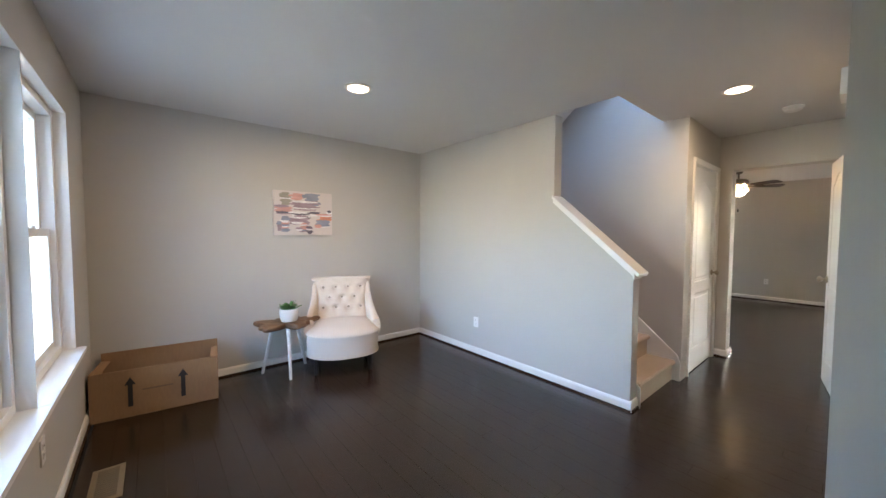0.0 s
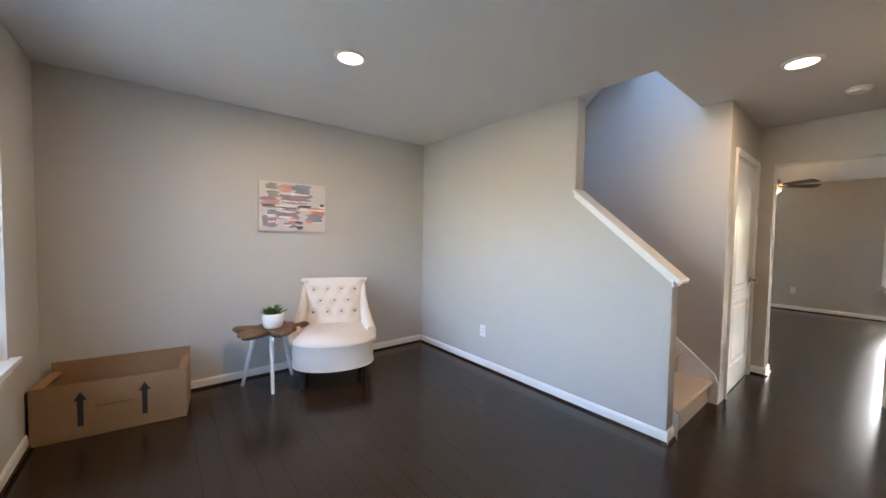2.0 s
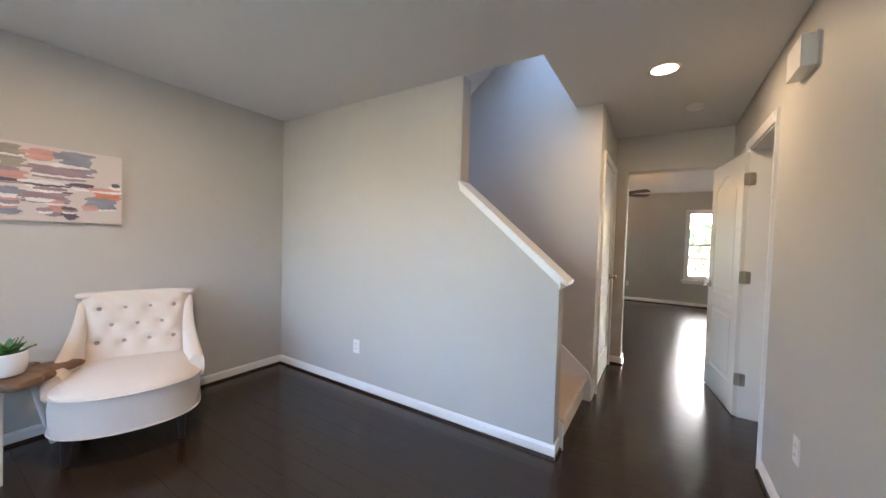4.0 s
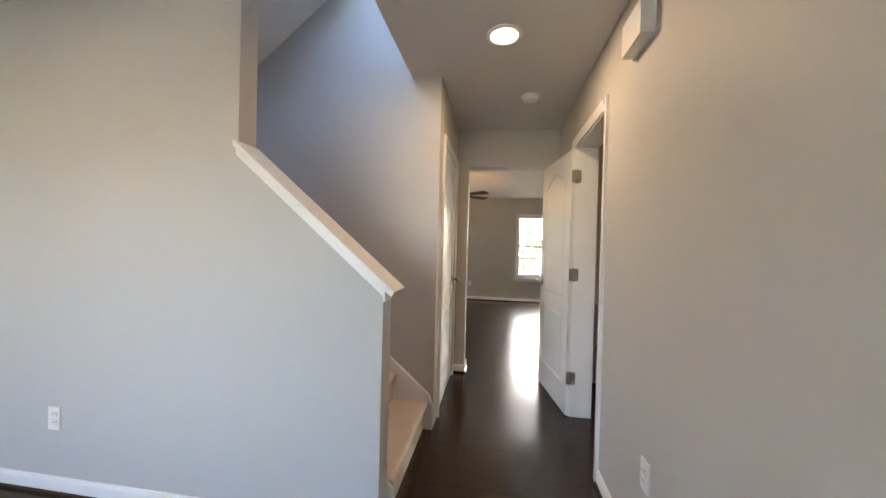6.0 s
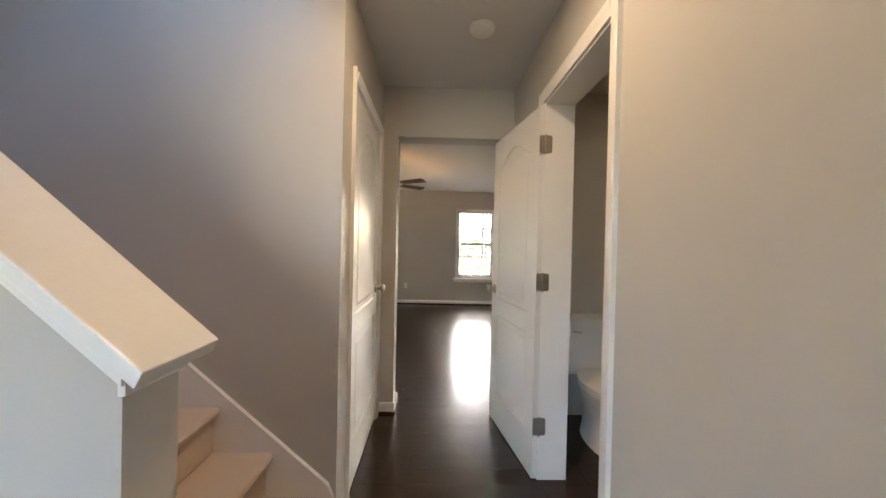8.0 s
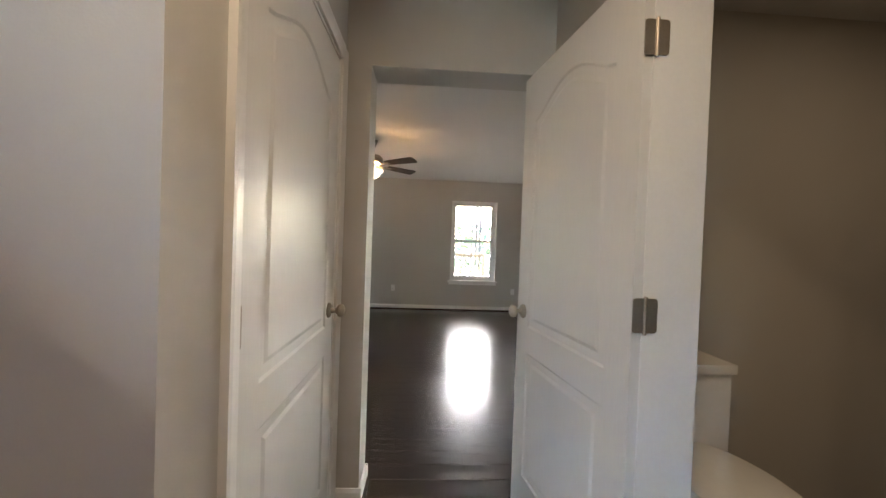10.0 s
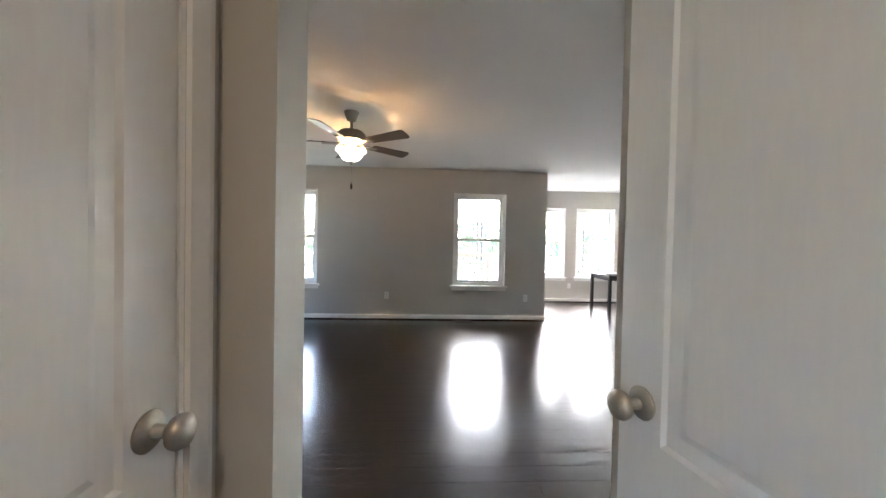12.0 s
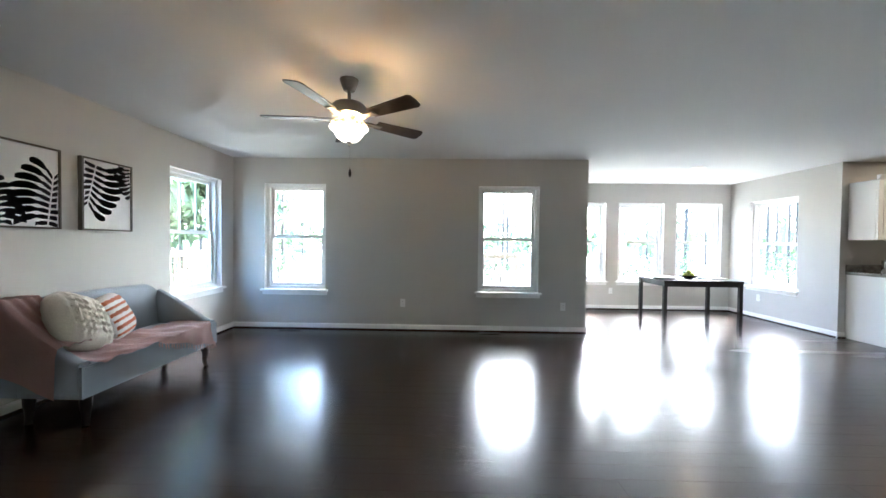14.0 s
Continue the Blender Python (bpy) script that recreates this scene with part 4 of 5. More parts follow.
def drape(u, v):
    """u along the settee, v from behind the back over the seat to the front edge."""
    x = 7.46 + 1.12 * u + 0.03 * math.sin(9 * v + 4 * u)
    path = [(3.98 - 0.10 * u, 0.445), (3.86, 0.445), (3.72, 0.44), (3.60, 0.438), (3.545, 0.425), (3.535, 0.36), (3.532, 0.30 - 0.0 * u)]
    s = v * (len(path) - 1)
    k = min(int(s), len(path) - 2)
    f = s - k
    y = path[k][0] * (1 - f) + path[k + 1][0] * f
    z = path[k][1] * (1 - f) + path[k + 1][1] * f
    low = max(0, u - 0.45) / 0.55
    if s > 4:
        z = 0.425 - (0.425 - z) * (0.05 + 1.7 * low)
        y -= 0.008 * (s - 4)
    z += 0.010 + 0.007 * math.sin(23 * u + 5 * v) + 0.005 * math.sin(41 * u - 9 * v)
    return (x, y - 0.004 * math.sin(37 * u), z)


bm = grid(drape, 120, 50)
bmesh.ops.solidify(bm, geom=bm.faces[:], thickness=0.006)
part("seat_drape", bm, PINK, throw, smooth=True)


def drape_back(u, v):
    x = 7.362 + 0.22 * max(0.0, u - 0.35) / 0.65
    path = [(3.70, 0.53), (3.84, 0.62), (3.92, 0.68), (3.98, 0.73), (4.04, 0.79), (4.08, 0.83), (4.12, 0.83), (4.232, 0.825), (4.24, 0.55)]
    s = v * (len(path) - 1)
    k = min(int(s), len(path) - 2)
    f = s - k
    y = path[k][0] * (1 - f) + path[k + 1][0] * f
    z = path[k][1] * (1 - f) + path[k + 1][1] * f
    hang = max(0.0, 0.35 - u) / 0.35
    z -= 0.52 * hang * min(1.0, 0.55 + z - 0.45)
    x -= 0.012 * math.sin(9 * v + 2) * hang + 0.012 * min(1.0, 6 * hang)
    return (x, y, z + 0.016 + 0.006 * math.sin(31 * u + 3 * v))


bm = grid(drape_back, 50, 70)
bmesh.ops.solidify(bm, geom=bm.faces[:], thickness=0.006)
part("back_drape", bm, PINK, throw, smooth=True)
_r = random.Random(3)
for i in range(44):
    t = i / 43
    u, v = (1.0, t) if i % 2 else (0.45 + 0.55 * t, 1.0)
    p = Vector(drape(u, v))
    d = Vector((0.02, 0, -0.035)) if u == 1.0 else Vector((0, -0.004, -0.045))
    if u == 1.0 and v < 0.62:
        d = Vector((0.045, _r.uniform(-0.015, 0.015), -0.006))
    part("fringe", tube([p, p + d * 0.5 + Vector((_r.uniform(-0.006, 0.006), 0, 0)), p + d * _r.uniform(0.9, 1.2)], [0.004, 0.004, 0.002], 5), PINK, throw)


# framed leaf prints
def leaf_print(x0, x1, z0, z1, leaves):
    f = thing("framed_print", "framed black and white print of monstera leaves", "picture", "leaf prints on the wall", at=pose((x0 + x1) / 2, LY, (z0 + z1) / 2))
    w, h = (x1 - x0) / 2, (z1 - z0) / 2
    b = 0.014
    for a in ((-w, w, h - b, h), (-w, w, -h, -h + b), (-w, -w + b, -h + b, h - b), (w - b, w, -h + b, h - b)):
        part("frame_rail", boxed(a[0], a[1], -0.040, -0.001, a[2], a[3], 0.0015), DARKFRAME, f)
    part("print", boxed(-w + b, w - b, -0.030, -0.003, -h + b, h - b), PAPER, f)
    for bx, bz, ang, length in leaves:
        d = Vector((math.cos(radians(ang)), math.sin(radians(ang))))
        n = Vector((-d.y, d.x))
        o = Vector((bx, bz))
        inside = lambda p: abs(p[0]) < w - b and abs(p[1]) < h - b
        for side in (-1, 1):
            for i in range(10):
                s0 = i / 10
                wide = 0.60 * length * math.sin(math.pi * (0.16 + 0.79 * s0)) ** 0.55
                root = o + d * length * s0 + n * side * 0.012 * length
                tip = root + n * side * wide + d * length * (0.62 * s0 - 0.34)
                half = length / 10 * 0.60
                ring = []
                for k in range(15):
                    t = k / 14
                    c = root.lerp(tip, t) + d * (0.07 * length * math.sin(t * math.pi))
                    ww = half * (0.50 + 0.75 * t ** 0.8 - 0.75 * t ** 7 - 0.35 * math.exp(-((t - 0.3) / 0.09) ** 2))
                    ring.append((c + d * ww, c - d * ww))
                segs = [q for q in ring if inside(q[0]) and inside(q[1])]
                if len(segs) < 2:
                    continue
                bm = bmesh.new()
                A = [bm.verts.new((q[0].x, -0.0312, q[0].y)) for q in segs]
                B = [bm.verts.new((q[1].x, -0.0312, q[1].y)) for q in segs]
                for k in range(len(segs) - 1):
                    bm.faces.new((A[k], A[k + 1], B[k + 1], B[k]))
                bmesh.ops.solidify(bm, geom=bm.faces[:], thickness=0.0006)
                part("leaf_lobe", bm, INK, f)


leaf_print(7.425, 7.885, 1.325, 1.945, [(0.14, -0.31, 84, 0.44), (-0.17, -0.34, 100, 0.32)])
leaf_print(8.04, 8.50, 1.325, 1.945, [(-0.09, 0.33, 258, 0.46), (0.20, 0.33, 282, 0.28)])


# ceiling fan
FX_, FY_ = 7.75, 1.945
PEWTER = material("brushed_pewter", (0.20, 0.185, 0.165), 0.38, metal=1.0, scale=120, vary=0.15)
BLADE = material("dark_walnut_blade", (0.035, 0.026, 0.022), 0.42, scale=20, vary=0.35, stretch=(0.1, 1, 1))
BOWL = glowing("frosted_lit_glass", (1.0, 0.78, 0.50), 0.12)
fan = thing("ceiling_fan", "pewter ceiling fan with dark blades and a lit glass bowl", "ceiling fan", at=pose(FX_, FY_, 0))
part("canopy", lathe([(0.030, 2.355), (0.040, 2.36), (0.052, 2.385), (0.066, 2.425), (0.068, 2.44)], 36), PEWTER, fan, smooth=True)
part("downrod", lathe([(0.013, 2.27), (0.013, 2.37)], 16), PEWTER, fan, smooth=True)
part("motor_housing", lathe([(0.095, 2.165), (0.128, 2.175), (0.135, 2.20), (0.132, 2.235), (0.105, 2.262), (0.05, 2.275), (0.02, 2.28)], 44), PEWTER, fan, smooth=True)
part("switch_housing", lathe([(0.030, 2.0), (0.034, 2.10), (0.045, 2.135), (0.06, 2.15), (0.07, 2.166)], 36), PEWTER, fan, smooth=True)
for k in range(5):
    a = 93 - 72 * k
    m = pose(0, 0, 2.150, 0, 0, a)
    iron = part("blade_iron", boxed(0.10, 0.26, -0.028, 0.028, -0.006, 0.004, 0.002, m), PEWTER, fan, "pewter blade bracket")
    n = 10
    pts = [(0.22, -0.050), (0.60, -0.068)]
    pts += [(0.61 + 0.016 * math.sin(math.pi * i / n) ** 0.4, -0.068 + 0.136 * i / n) for i in range(1, n)]
    pts += [(0.60, 0.068), (0.22, 0.050)]
    bm = prism(pts, "z", 0.002, 0.009)
    bm.transform(m @ pose(0, 0, 0.002, -12))
    part("blade", bm, BLADE, fan, "dark walnut fan blade")
bowl = part("glass_bowl", lathe([(0.012, 1.985), (0.045, 1.99), (0.075, 2.005), (0.095, 2.03), (0.112, 2.06), (0.136, 2.078), (0.142, 2.088), (0.134, 2.086), (0.10, 2.078)], 48), BOWL, fan, "glowing frosted glass bowl", smooth=True)
part("finial", lathe([(0.004, 1.958), (0.012, 1.965), (0.010, 1.975), (0.022, 1.982), (0.020, 1.99)], 20), PEWTER, fan, smooth=True)
part("pull_chain", tube([(0.03, 0.0, 2.0), (0.03, 0.0, 1.80)], 0.0006, 5), PEWTER, fan)
part("pull_fob", lathe([(0.003, 1.735), (0.010, 1.75), (0.011, 1.77), (0.006, 1.79), (0.002, 1.80)], 14, pose(0.03, 0, 0)), BLACKWOOD, fan, smooth=True)
for k in range(3):
    _l = bpy.data.lights.new("fan_bulb", "POINT")
    _l.energy, _l.color, _l.shadow_soft_size = FAN_POWER, (1.0, 0.58, 0.24), 0.022
    new("fan_bulb", _l).location = (FX_ + 0.08 * math.cos(radians(57 + 120 * k)), FY_ + 0.08 * math.sin(radians(57 + 120 * k)), 2.10)
# pierced metal collar above the bowl
for k in range(24):
    a = 2 * math.pi * k / 24
    part("collar_bar", tube([(0.118 * math.cos(a), 0.118 * math.sin(a), 2.082), (0.132 * math.cos(a + 0.09), 0.132 * math.sin(a + 0.09), 2.105), (0.112 * math.cos(a), 0.112 * math.sin(a), 2.130)], 0.0022, 5), NICKEL, fan)
part("collar_ring", tube([(0.112 * math.cos(2 * math.pi * k / 40), 0.112 * math.sin(2 * math.pi * k / 40), 2.131) for k in range(41)], 0.004, 6), NICKEL, fan, "pierced nickel collar ring", smooth=True)


# floor registers in the dark floor
def small_register(x, y):
    r = thing("floor_register", "dark brown metal floor vent by the wall", "floor vent", at=pose(x, y, 0.0008))
    part("frame", boxed(-0.05, 0.05, -0.14, 0.14, 0, 0.004, 0.001), BLADE, r)
    for i in range(10):
        part("slat", boxed(-0.04, 0.04, -0.003, 0.003, 0.004, 0.006, m=pose(0, -0.12 + 0.0267 * i, 0)), INK, r)


small_register(10.02, 3.42)
small_register(10.02, 0.62)

# ---- breakfast nook ----
BLACKMETAL = material("black_brown_table_finish", (0.018, 0.016, 0.016), 0.4, scale=60, vary=0.2)
dt = thing("dining_table", "slim black rectangular dining table by the nook windows", "table", at=pose(10.53, -2.43, 0))
tw, td = 0.34, 0.56
part("tabletop", bevelled(boxed(-tw, tw, -td, td, 0.725, 0.755), 0.004), BLACKMETAL, dt)
for a in ((-tw + 0.03, -tw + 0.05, -td + 0.05, td - 0.05), (tw - 0.05, tw - 0.03, -td + 0.05, td - 0.05), (-tw + 0.05, tw - 0.05, -td + 0.03, -td + 0.05), (-tw + 0.05, tw - 0.05, td - 0.05, td - 0.03)):
    part("apron", boxed(*a, 0.665, 0.725), BLACKMETAL, dt)
for sx in (-1, 1):
    for sy in (-1, 1):
        part("leg", boxed(sx * (tw - 0.005), sx * (tw - 0.05), sy * (td - 0.005), sy * (td - 0.05), 0, 0.725, 0.003), BLACKMETAL, dt)
DARKBOWL = material("dark_glazed_bowl", (0.05, 0.045, 0.04), 0.25, vary=0.2)
APPLE = material("yellow_green_apple", (0.36, 0.42, 0.06), 0.35, scale=20, vary=0.25)
fb = thing("fruit_bowl", "dark shallow bowl holding green apples on the table", "bowl", at=pose(10.50, -2.42, 0.7555))
part("bowl", lathe([(0.05, 0.0), (0.055, 0.008), (0.10, 0.022), (0.155, 0.048), (0.16, 0.054), (0.15, 0.05), (0.09, 0.026), (0.02, 0.014)], 40), DARKBOWL, fb, smooth=True)
for i, (x, y, z) in enumerate(((0.0, 0.05, 0.055), (0.05, -0.03, 0.055), (-0.05, -0.02, 0.055), (0.0, 0.0, 0.10))):
    bm = lathe([(0.006, -0.030), (0.022, -0.032), (0.034, -0.018), (0.038, 0.004), (0.033, 0.022), (0.018, 0.031), (0.006, 0.026)], 20, pose(x, y, z, 14 * i, 9 * i))
    ap = part("apple", bm, APPLE, fb, smooth=True)
    part("stem", tube([(x, y, z + 0.024), (x + 0.004, y, z + 0.042)], 0.0018, 5), BLADE, ap)
for _y, _x in ((-2.02, 10.44), (-2.80, 10.44), (-2.15, 10.70), (-2.72, 10.70)):
    pl = thing("dinner_plate", "white plate on a dark charger on the table", "plate", "plates on the dining table", at=pose(_x, _y, 0.7555))
    part("charger", lathe([(0.09, 0.0), (0.145, 0.005), (0.15, 0.009), (0.10, 0.006)], 36), DARKBOWL, pl, smooth=True)
    part("plate", lathe([(0.06, 0.008), (0.075, 0.010), (0.118, 0.022), (0.12, 0.025), (0.075, 0.014), (0.01, 0.012)], 36), CERAMIC, pl, smooth=True)

# ---- kitchen ----
CABINET = material("white_cabinet_paint", (0.74, 0.73, 0.71), 0.4, scale=100, vary=0.03)
GRANITE = material("grey_speckled_granite", (0.20, 0.185, 0.17), 0.2, scale=160, vary=0.7, bump=0.003, big=14)
GREYPAINT = material("grey_island_paint", (0.44, 0.44, 0.43), 0.5, scale=150, vary=0.03)
STEEL = material("stainless_steel", (0.45, 0.45, 0.46), 0.28, metal=1.0, scale=80, vary=0.1)


def shaker_door(parent, x, y0, y1, z0, z1, knob=True):
    """A raised panel door that faces -x, with its face at x."""
    d = part("door", boxed(x, x + 0.018, y0, y1, z0, z1, 0.002), CABINET, parent)
    f = 0.055
    bm = bmesh.new()
    for a in ((y0, y0 + f, z0, z1), (y1 - f, y1, z0, z1), (y0 + f, y1 - f, z0, z0 + f), (y0 + f, y1 - f, z1 - f, z1)):
        box(bm, x - 0.007, x - 0.0002, *a)
    part("door_frame", bm, CABINET, d)
    part("raised_panel", bevelled(boxed(x - 0.006, x - 0.0002, y0 + f + 0.015, y1 - f - 0.015, z0 + f + 0.015, z1 - f - 0.015), 0.005), CABINET, d)


def base_unit(y0, y1):
    c = thing("base_cabinet", "white kitchen base cabinet under a granite counter", "cabinet", "kitchen base cabinets")
    part("body", boxed(9.52, KX - 0.002, y0, y1, 0.10, 0.88), CABINET, c)
    part("toe_kick", boxed(9.58, KX - 0.002, y0, y1, 0, 0.10), CABINET, c)
    m = (y0 + y1) / 2
    part("drawer_front", boxed(9.500, 9.5195, y0 + 0.004, y1 - 0.004, 0.73, 0.87, 0.003), CABINET, c)
    shaker_door(c, 9.501, y0 + 0.004, m - 0.002, 0.115, 0.72)
    shaker_door(c, 9.501, m + 0.002, y1 - 0.004, 0.115, 0.72)


def upper_unit(y0, y1):
    c = thing("wall_cabinet", "white raised-panel kitchen wall cabinet with crown moulding", "cabinet", "kitchen wall cabinets")
    part("body", boxed(9.80, KX - 0.002, y0, y1, 1.36, 2.14), CABINET, c)
    m = (y0 + y1) / 2
    shaker_door(c, 9.781, y0 + 0.004, m - 0.002, 1.365, 2.13)
    shaker_door(c, 9.781, m + 0.002, y1 - 0.004, 1.365, 2.13)
    pts = [(9.80, 2.14), (9.775, 2.145), (9.755, 2.18), (9.75, 2.20), (9.80, 2.20)]
    part("crown", prism(pts, "y", y0, y1), CABINET, c)


_ys = (-4.31, -5.07, -5.83, -6.59)
for a, b in zip(_ys, _ys[1:]):
    upper_unit(b + 0.001, a - 0.001)
base_unit(-5.07 + 0.001, -4.31 - 0.001)
base_unit(-6.59 + 0.001, -5.68 - 0.001)
stove = thing("dishwasher", "black-fronted dishwasher between the base cabinets", "appliance")
part("body", boxed(9.52, KX - 0.002, -5.677, -5.073, 0.02, 0.876), BLACKMETAL, stove)
part("door", boxed(9.495, 9.5195, -5.674, -5.076, 0.12, 0.872, 0.006), BLACKMETAL, stove)
part("handle", tube([(9.47, -5.62, 0.80), (9.47, -5.13, 0.80)], 0.010, 10), STEEL, stove)
ct = thing("countertop", "grey granite counter with a low backsplash", "countertop")
part("slab", bevelled(boxed(9.475, KX - 0.002, -6.60, -4.295, 0.882, 0.918), 0.006), GRANITE, ct)
part("backsplash", boxed(KX - 0.022, KX - 0.002, -6.60, -4.295, 0.918, 1.02, 0.003), GRANITE, ct)
jar = thing("canister", "grey metal kitchen canister with a lid on the counter", "canister", at=pose(9.90, -4.62, 0.9185))
part("body", lathe([(0.055, 0.0), (0.06, 0.005), (0.06, 0.15), (0.055, 0.155)], 28), STEEL, jar, smooth=True)
part("lid", lathe([(0.062, 0.155), (0.062, 0.17), (0.02, 0.178), (0.012, 0.19), (0.014, 0.20)], 28), STEEL, jar, smooth=True)
pan = thing("kettle", "dark rounded kettle on the kitchen counter", "kettle", at=pose(9.80, -4.86, 0.9185))
part("body", lathe([(0.07, 0.0), (0.085, 0.01), (0.09, 0.05), (0.07, 0.10), (0.03, 0.125), (0.012, 0.13)], 28), BLACKMETAL, pan, smooth=True)
part("handle", tube([(0, -0.07, 0.10), (0, -0.06, 0.17), (0, 0.0, 0.20), (0, 0.06, 0.17), (0, 0.07, 0.10)], 0.008, 8), BLACKMETAL, pan)
part("spout", tube([(-0.07, 0, 0.06), (-0.12, 0, 0.10), (-0.14, 0, 0.13)], [0.018, 0.013, 0.010], 10), BLACKMETAL, pan)

isl = thing("kitchen_island", "grey kitchen island with white base trim and granite top", "kitchen island")
part("body", boxed(6.15, 8.25, -3.72, -2.87, 0, 0.88), GREYPAINT, isl)
_bm = bmesh.new()
for a in ((6.136, 8.264, -2.87, -2.856), (8.25, 8.264, -3.72, -2.87), (6.136, 6.15, -3.72, -2.87)):
    box(_bm, *a, 0, 0.085)
part("base_trim", _bm, WHITE, isl, "white base trim")
_bm = bmesh.new()
for a in ((6.13, 8.27, -2.87, -2.848), (8.25, 8.272, -3.72, -2.87)):
    box(_bm, *a, 0.80, 0.88)
part("top_trim", bevelled(_bm, 0.004), WHITE, isl, "pale trim under the top")
part("slab", bevelled(boxed(6.08, 8.32, -3.76, -2.80, 0.882, 0.918), 0.006), GRANITE, isl, "grey granite top")


# ---- outdoors ----
GROUND = material("pale_winter_grass", (0.30, 0.28, 0.20), 0.95, scale=12, vary=0.35, bump=0.1, big=0.3)
BARK = material("grey_brown_bark", (0.075, 0.062, 0.05), 0.9, scale=30, vary=0.4, bump=0.1, stretch=(1, 1, 0.2))
LEAF = material("pine_and_shrub_foliage", (0.13, 0.17, 0.08), 0.7, scale=6, vary=0.5, bump=0.0, random_amount=0.6)
DECK = material("weathered_pine_deck", (0.20, 0.155, 0.10), 0.8, scale=30, vary=0.25, bump=0.03, stretch=(0.2, 1, 1))
structure("ground", boxed(-400, 400, -400, 400, -0.9, -0.6), GROUND, "pale winter lawn reaching into the distance", "ground")


def leaf_cloud(bm, r, centre, radius, n, size):
    for _ in range(n):
        d = Vector((r.gauss(0, 1), r.gauss(0, 1), r.gauss(0, 0.7)))
        p = Vector(centre) + d.normalized() * radius * r.uniform(0.3, 1) ** 0.6
        q = Euler((r.uniform(0, 6.3), r.uniform(0, 6.3), r.uniform(0, 6.3))).to_matrix()
        s = size * r.uniform(0.6, 1.4)
        bm.faces.new([bm.verts.new(p + q @ Vector(v)) for v in ((-s, 0, 0), (0, -s * 0.45, 0.1 * s), (s, 0, 0), (0, s * 0.45, 0.1 * s))])


def tree(x, y, height, seed, leafy):
    r = random.Random(seed)
    t = thing("tree", "tall pine tree with sparse green crown" if leafy > 0.5 else "bare winter tree with thin branches", "tree", "trees behind the house", at=pose(x, y, -0.6))
    lean = r.uniform(-0.4, 0.4)
    pts = [(lean * s * s, 0.2 * lean * s, height * s) for s in (0, 0.1, 0.3, 0.5, 0.7, 0.85, 1)]
    r0 = height * 0.0062
    bm = tube(pts, [r0 * 1.3, r0, r0 * 0.85, r0 * 0.7, r0 * 0.5, r0 * 0.3, r0 * 0.1], 10)
    part("trunk", bm, BARK, t, smooth=True)
    limbs, crown = bmesh.new(), bmesh.new()
    for i in range(22):
        s = r.uniform(0.16, 0.97)
        a = r.uniform(0, 6.28)
        l = height * 0.2 * (1.15 - s) * r.uniform(0.6, 1.2)
        base = Vector((lean * s * s, 0.2 * lean * s, height * s))
        tip = base + Vector((math.cos(a) * l, math.sin(a) * l, l * r.uniform(0.1, 0.8)))
        mid = base.lerp(tip, 0.5) + Vector((0, 0, -0.06 * l))
        b2 = tube([base, mid, tip], [r0 * 0.3, r0 * 0.18, r0 * 0.05], 5)
        me = bpy.data.meshes.new("tmp")
        b2.to_mesh(me)
        b2.free()
        limbs.from_mesh(me)
        bpy.data.meshes.remove(me)
        for k in range(3):
            p = base.lerp(tip, r.uniform(0.3, 0.9))
            q = p + Vector((r.uniform(-1, 1), r.uniform(-1, 1), r.uniform(0, 1))) * l * 0.35
            b2 = tube([p, q], [r0 * 0.1, r0 * 0.03], 4)
            me = bpy.data.meshes.new("tmp")
            b2.to_mesh(me)
            b2.free()
            limbs.from_mesh(me)
            bpy.data.meshes.remove(me)
            if leafy > 0.5:
                leaf_cloud(crown, r, q, l * 0.35 + 0.15, int(26 * leafy), 0.14 if leafy < 1 else 0.26)
        if leafy > 0.5:
            leaf_cloud(crown, r, tip, l * 0.4 + 0.2, int(40 * leafy), 0.15 if leafy < 1 else 0.28)
    part("limbs", limbs, BARK, t)
    if leafy > 0.5:
        part("crown", crown, LEAF, t, "sparse green needles")
    else:
        crown.free()


_r = random.Random(12)
for i in range(40):
    tree(26 + _r.uniform(0, 22), -28 + 56 * i / 39 + _r.uniform(-1, 1), _r.uniform(13, 19), 100 + i, 0.7 if i % 5 == 0 else 0.0)
# Leafy row added to block sky and weaken the living room floor reflections.
for i in range(6):
    tree(17 + 3.2 * i, 12 + _r.uniform(0, 6), _r.uniform(15, 19), 250 + i, 0.9)
for i in range(12):
    tree(6 + 16 * i / 11 + _r.uniform(-1, 1), 11.5 + _r.uniform(0, 5), _r.uniform(9, 14), 200 + i, 2.2)
for i in range(7):
    tree(10 + 9 * i / 6, -15 - _r.uniform(0, 8), _r.uniform(9, 15), 300 + i, 1.0 if i % 2 else 0.0)
for i in range(6):
    tree(-16 - _r.uniform(0, 8), 15 + 5 * i, _r.uniform(8, 13), 400 + i, 1.0)


def shrub(x, y, size, seed):
    r = random.Random(seed)
    s = thing("shrub", "loose green evergreen shrub", "shrub", "shrubs behind the house", at=pose(x, y, -0.6))
    bm = bmesh.new()
    for i in range(9):
        a = r.uniform(0, 6.28)
        leaf_cloud(bm, r, (math.cos(a) * size * 0.5, math.sin(a) * size * 0.5, size * r.uniform(0.3, 0.9)), size * 0.4, 90, 0.07)
    part("foliage", bm, LEAF, s)
    st = tube([(0, 0, 0), (0.05, 0, size * 0.5), (0, 0.08, size * 0.9)], [0.04, 0.03, 0.01], 6)
    part("stem", st, BARK, s)


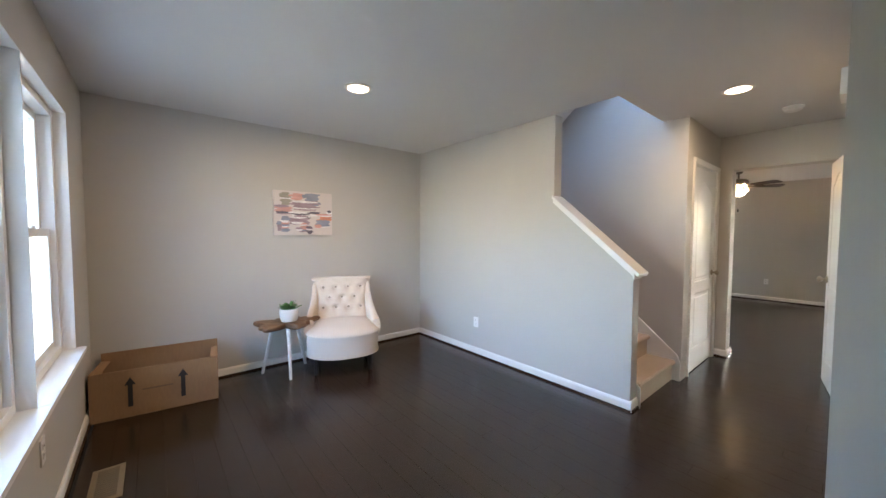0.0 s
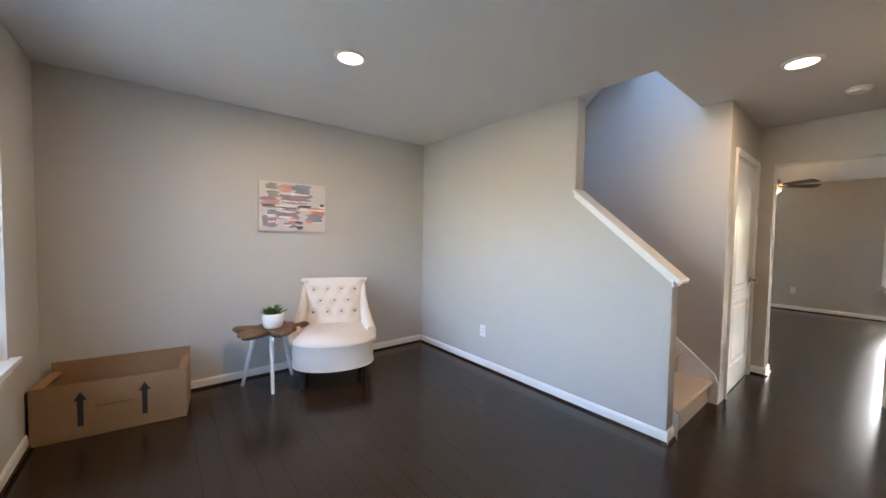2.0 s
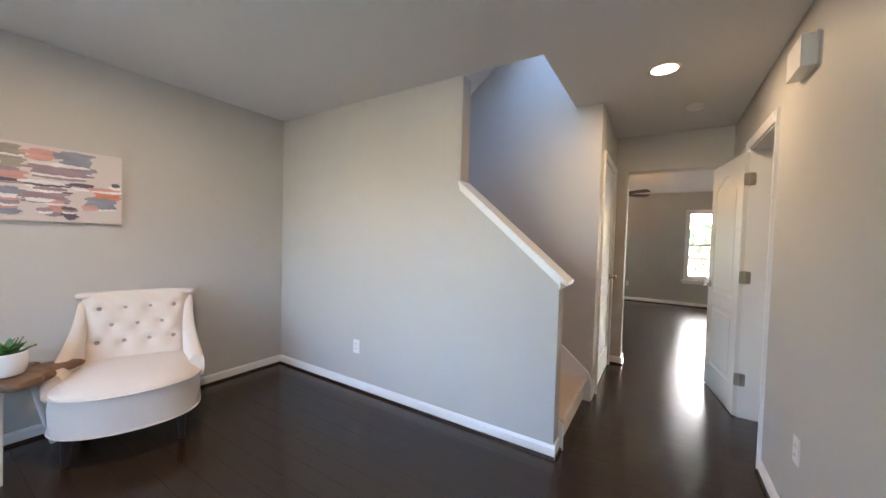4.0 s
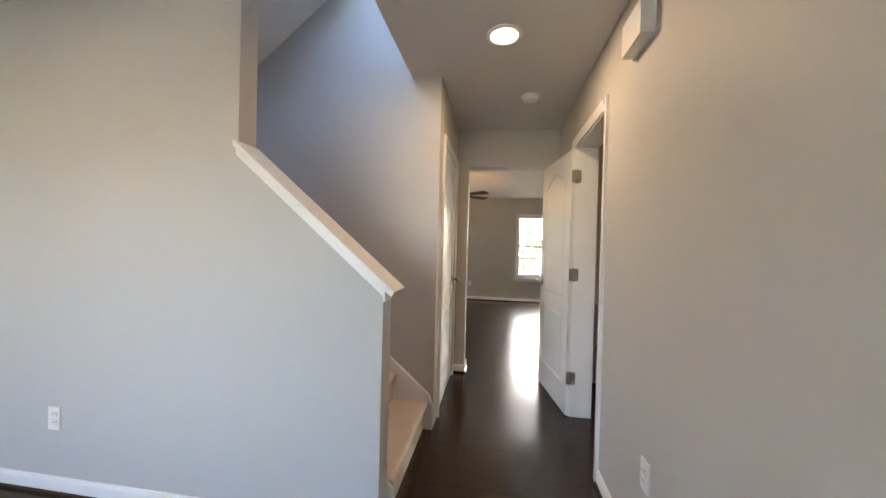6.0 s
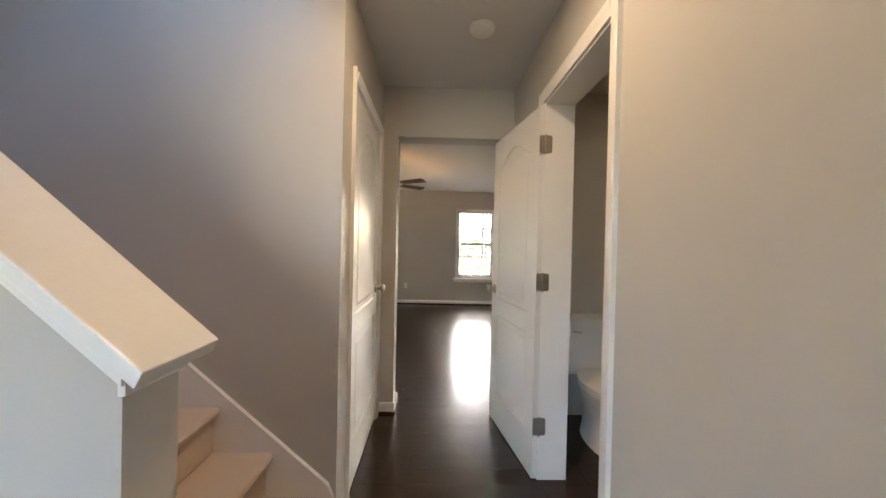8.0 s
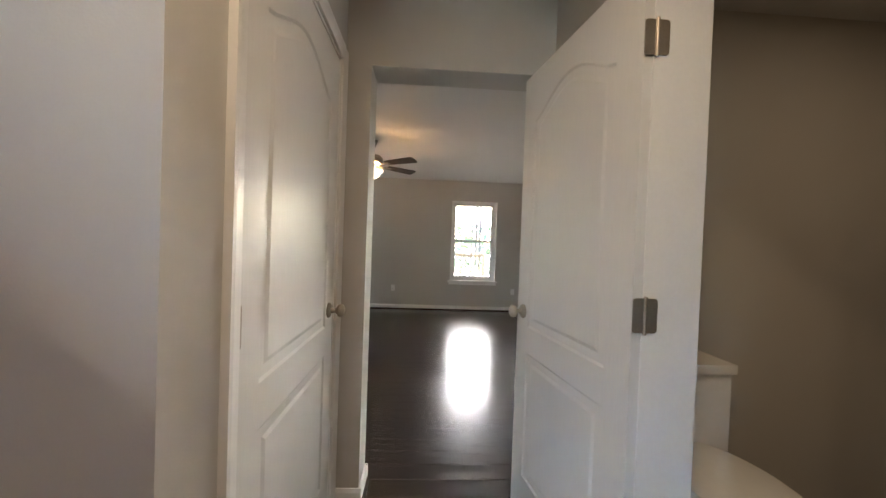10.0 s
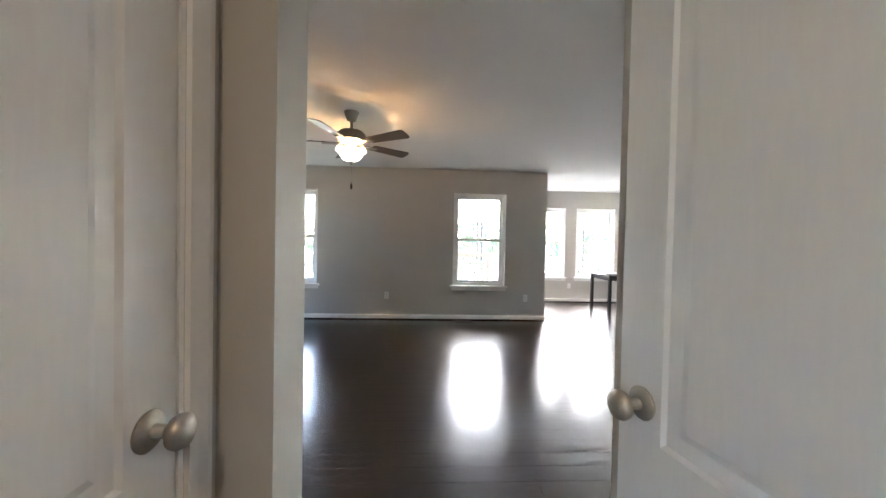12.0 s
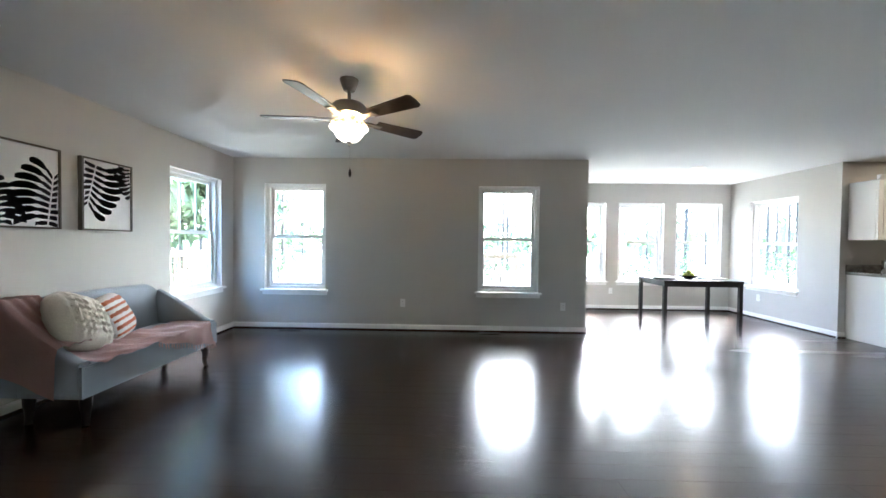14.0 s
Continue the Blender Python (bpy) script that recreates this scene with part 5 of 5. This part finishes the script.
for i in range(12):
    shrub(19 + _r.uniform(0, 4), -14 + 2.6 * i, _r.uniform(0.9, 1.7), 500 + i)
for i in range(5):
    shrub(8 + 1.3 * i, 10.5 + _r.uniform(0, 1.5), _r.uniform(1.2, 2.2), 600 + i)
for i in range(4):
    shrub(-7 - _r.uniform(0, 2), 9 + 2.2 * i, _r.uniform(1.2, 1.9), 700 + i)

# far woods, for what cannot be counted
_bm = bmesh.new()
_rr = random.Random(77)
for i in range(900):
    a = _rr.uniform(0, 2 * math.pi)
    d = _rr.uniform(55, 80)
    leaf_cloud(_bm, _rr, (6 + d * math.cos(a), d * math.sin(a), _rr.uniform(0, 3.5)), 2.2, 8, 0.8)
tagged(part("far_woods", _bm, LEAF), "hazy green woods in the distance", "woods", kind="stuff")


def rail_fence(x0, y0, x1, y1, z0=-0.6, top=0.98):
    """A deck-like wooden rail with square balusters."""
    f = thing("wooden_railing", "weathered wooden railing with square balusters", "railing", at=Matrix.Translation((x0, y0, 0)) @ pose(0, 0, 0, 0, 0, math.degrees(math.atan2(y1 - y0, x1 - x0))))
    L = math.hypot(x1 - x0, y1 - y0)
    part("top_rail", boxed(0, L, -0.07, 0.07, top - 0.04, top, 0.004), DECK, f)
    part("rail", boxed(0, L, -0.02, 0.02, top - 0.13, top - 0.05), DECK, f)
    part("rail", boxed(0, L, -0.02, 0.02, 0.08, 0.17), DECK, f)
    n = int(L / 1.6)
    for i in range(n + 1):
        x = L * i / max(1, n)
        part("post", boxed(x - 0.045, x + 0.045, -0.045, 0.045, z0, top - 0.04), DECK, f)
    k = int(L / 0.14)
    for i in range(1, k):
        x = L * i / k
        part("baluster", boxed(x - 0.018, x + 0.018, 0.02, 0.056, 0.06, top - 0.06), DECK, f)


rail_fence(14.6, -0.6, 14.6, 3.0)
rail_fence(11.2, 7.6, 16.5, 7.6)

# porch before the front window
PORCH = material("porch_concrete", (0.27, 0.26, 0.25), 0.9, scale=30, vary=0.15, bump=0.05)
structure("porch_slab", boxed(-1.9, -0.15, -1.5, 6.5, -0.6, -0.08), PORCH, "pale concrete porch slab", "pavement")
# Unseen wall added to cut the sky light falling on the picture wall.
wall("wall_sky_blocker", "y", -1.65, -1.5, -6.2, -0.15, -0.6, 3.2, label="unseen pale wall added beside the porch to block sky light")
post = thing("porch_column", "square white porch column beside the front window", "column", at=pose(-1.3, 5.55, -0.08))
part("shaft", boxed(-0.09, 0.09, -0.09, 0.09, 0.16, 2.5, 0.004), WHITE, post)
part("plinth", boxed(-0.12, 0.12, -0.12, 0.12, 0, 0.16, 0.006), WHITE, post)
part("capital", boxed(-0.12, 0.12, -0.12, 0.12, 2.5, 2.6, 0.006), WHITE, post)
structure("porch_roof", boxed(-1.5, -0.15, -1.5, 6.6, 2.52, 2.62), WHITE, "white porch roof soffit", "roof")


# ---- floor planks, along y ----
_random = random.Random(5)
ZONES = ((0.0, EX0 + 0.05, -1.3, FY), (EX0 + 0.05, NX, -7.5, LY))
PW = 0.127


def plank_mesh(bm, x0, x1, y0, y1):
    c = 0.0005
    lo = [bm.verts.new(p) for p in ((x0, y0, -0.012), (x1, y0, -0.012), (x1, y1, -0.012), (x0, y1, -0.012))]
    md = [bm.verts.new(p) for p in ((x0, y0, -c), (x1, y0, -c), (x1, y1, -c), (x0, y1, -c))]
    hi = [bm.verts.new(p) for p in ((x0 + c, y0 + c, 0), (x1 - c, y0 + c, 0), (x1 - c, y1 - c, 0), (x0 + c, y1 - c, 0))]
    bm.faces.new(hi)
    for a, b in ((lo, md), (md, hi)):
        for i in range(4):
            j = (i + 1) % 4
            bm.faces.new((a[i], a[j], b[j], b[i]))


LENGTHS = (0.6, 0.9, 1.2, 1.5)
plank_data = {}
for _l in LENGTHS:
    _bm = bmesh.new()
    plank_mesh(_bm, 0.0004, PW - 0.0004, 0.0004, _l - 0.0004)
    _me = bpy.data.meshes.new("plank")
    _bm.to_mesh(_me)
    _bm.free()
    _me.materials.append(PLANK)
    plank_data[_l] = _me
_rest = bmesh.new()
_count = 0
for zx0, zx1, zy0, zy1 in ZONES:
    x = zx0
    while x < zx1 - 0.01:
        xe = min(x + PW, zx1)
        y = zy0 - _random.uniform(0, 1.0)
        while y < zy1:
            l = _random.choice(LENGTHS)
            y1 = y + l
            whole = y >= zy0 and y1 <= zy1 and xe - x > PW - 0.001
            near = (0.4 < x < 5.1 and 0.2 < y < 3.2) or (5.2 < x < 9.2 and -1.2 < y < 2.6)
            if whole and near and _count < 300:
                ob = new("plank", plank_data[l])
                ob.location = (x, y, 0)
                ob.parent = floor
                _count += 1
            else:
                ya, yb = max(y, zy0), min(y1, zy1)
                if yb - ya > 0.01:
                    plank_mesh(_rest, x + 0.0004, xe - 0.0004, ya + 0.0004, yb - 0.0004)
            y = y1
        x += PW
tagged(part("planks", _rest, PLANK, floor), kind="stuff")
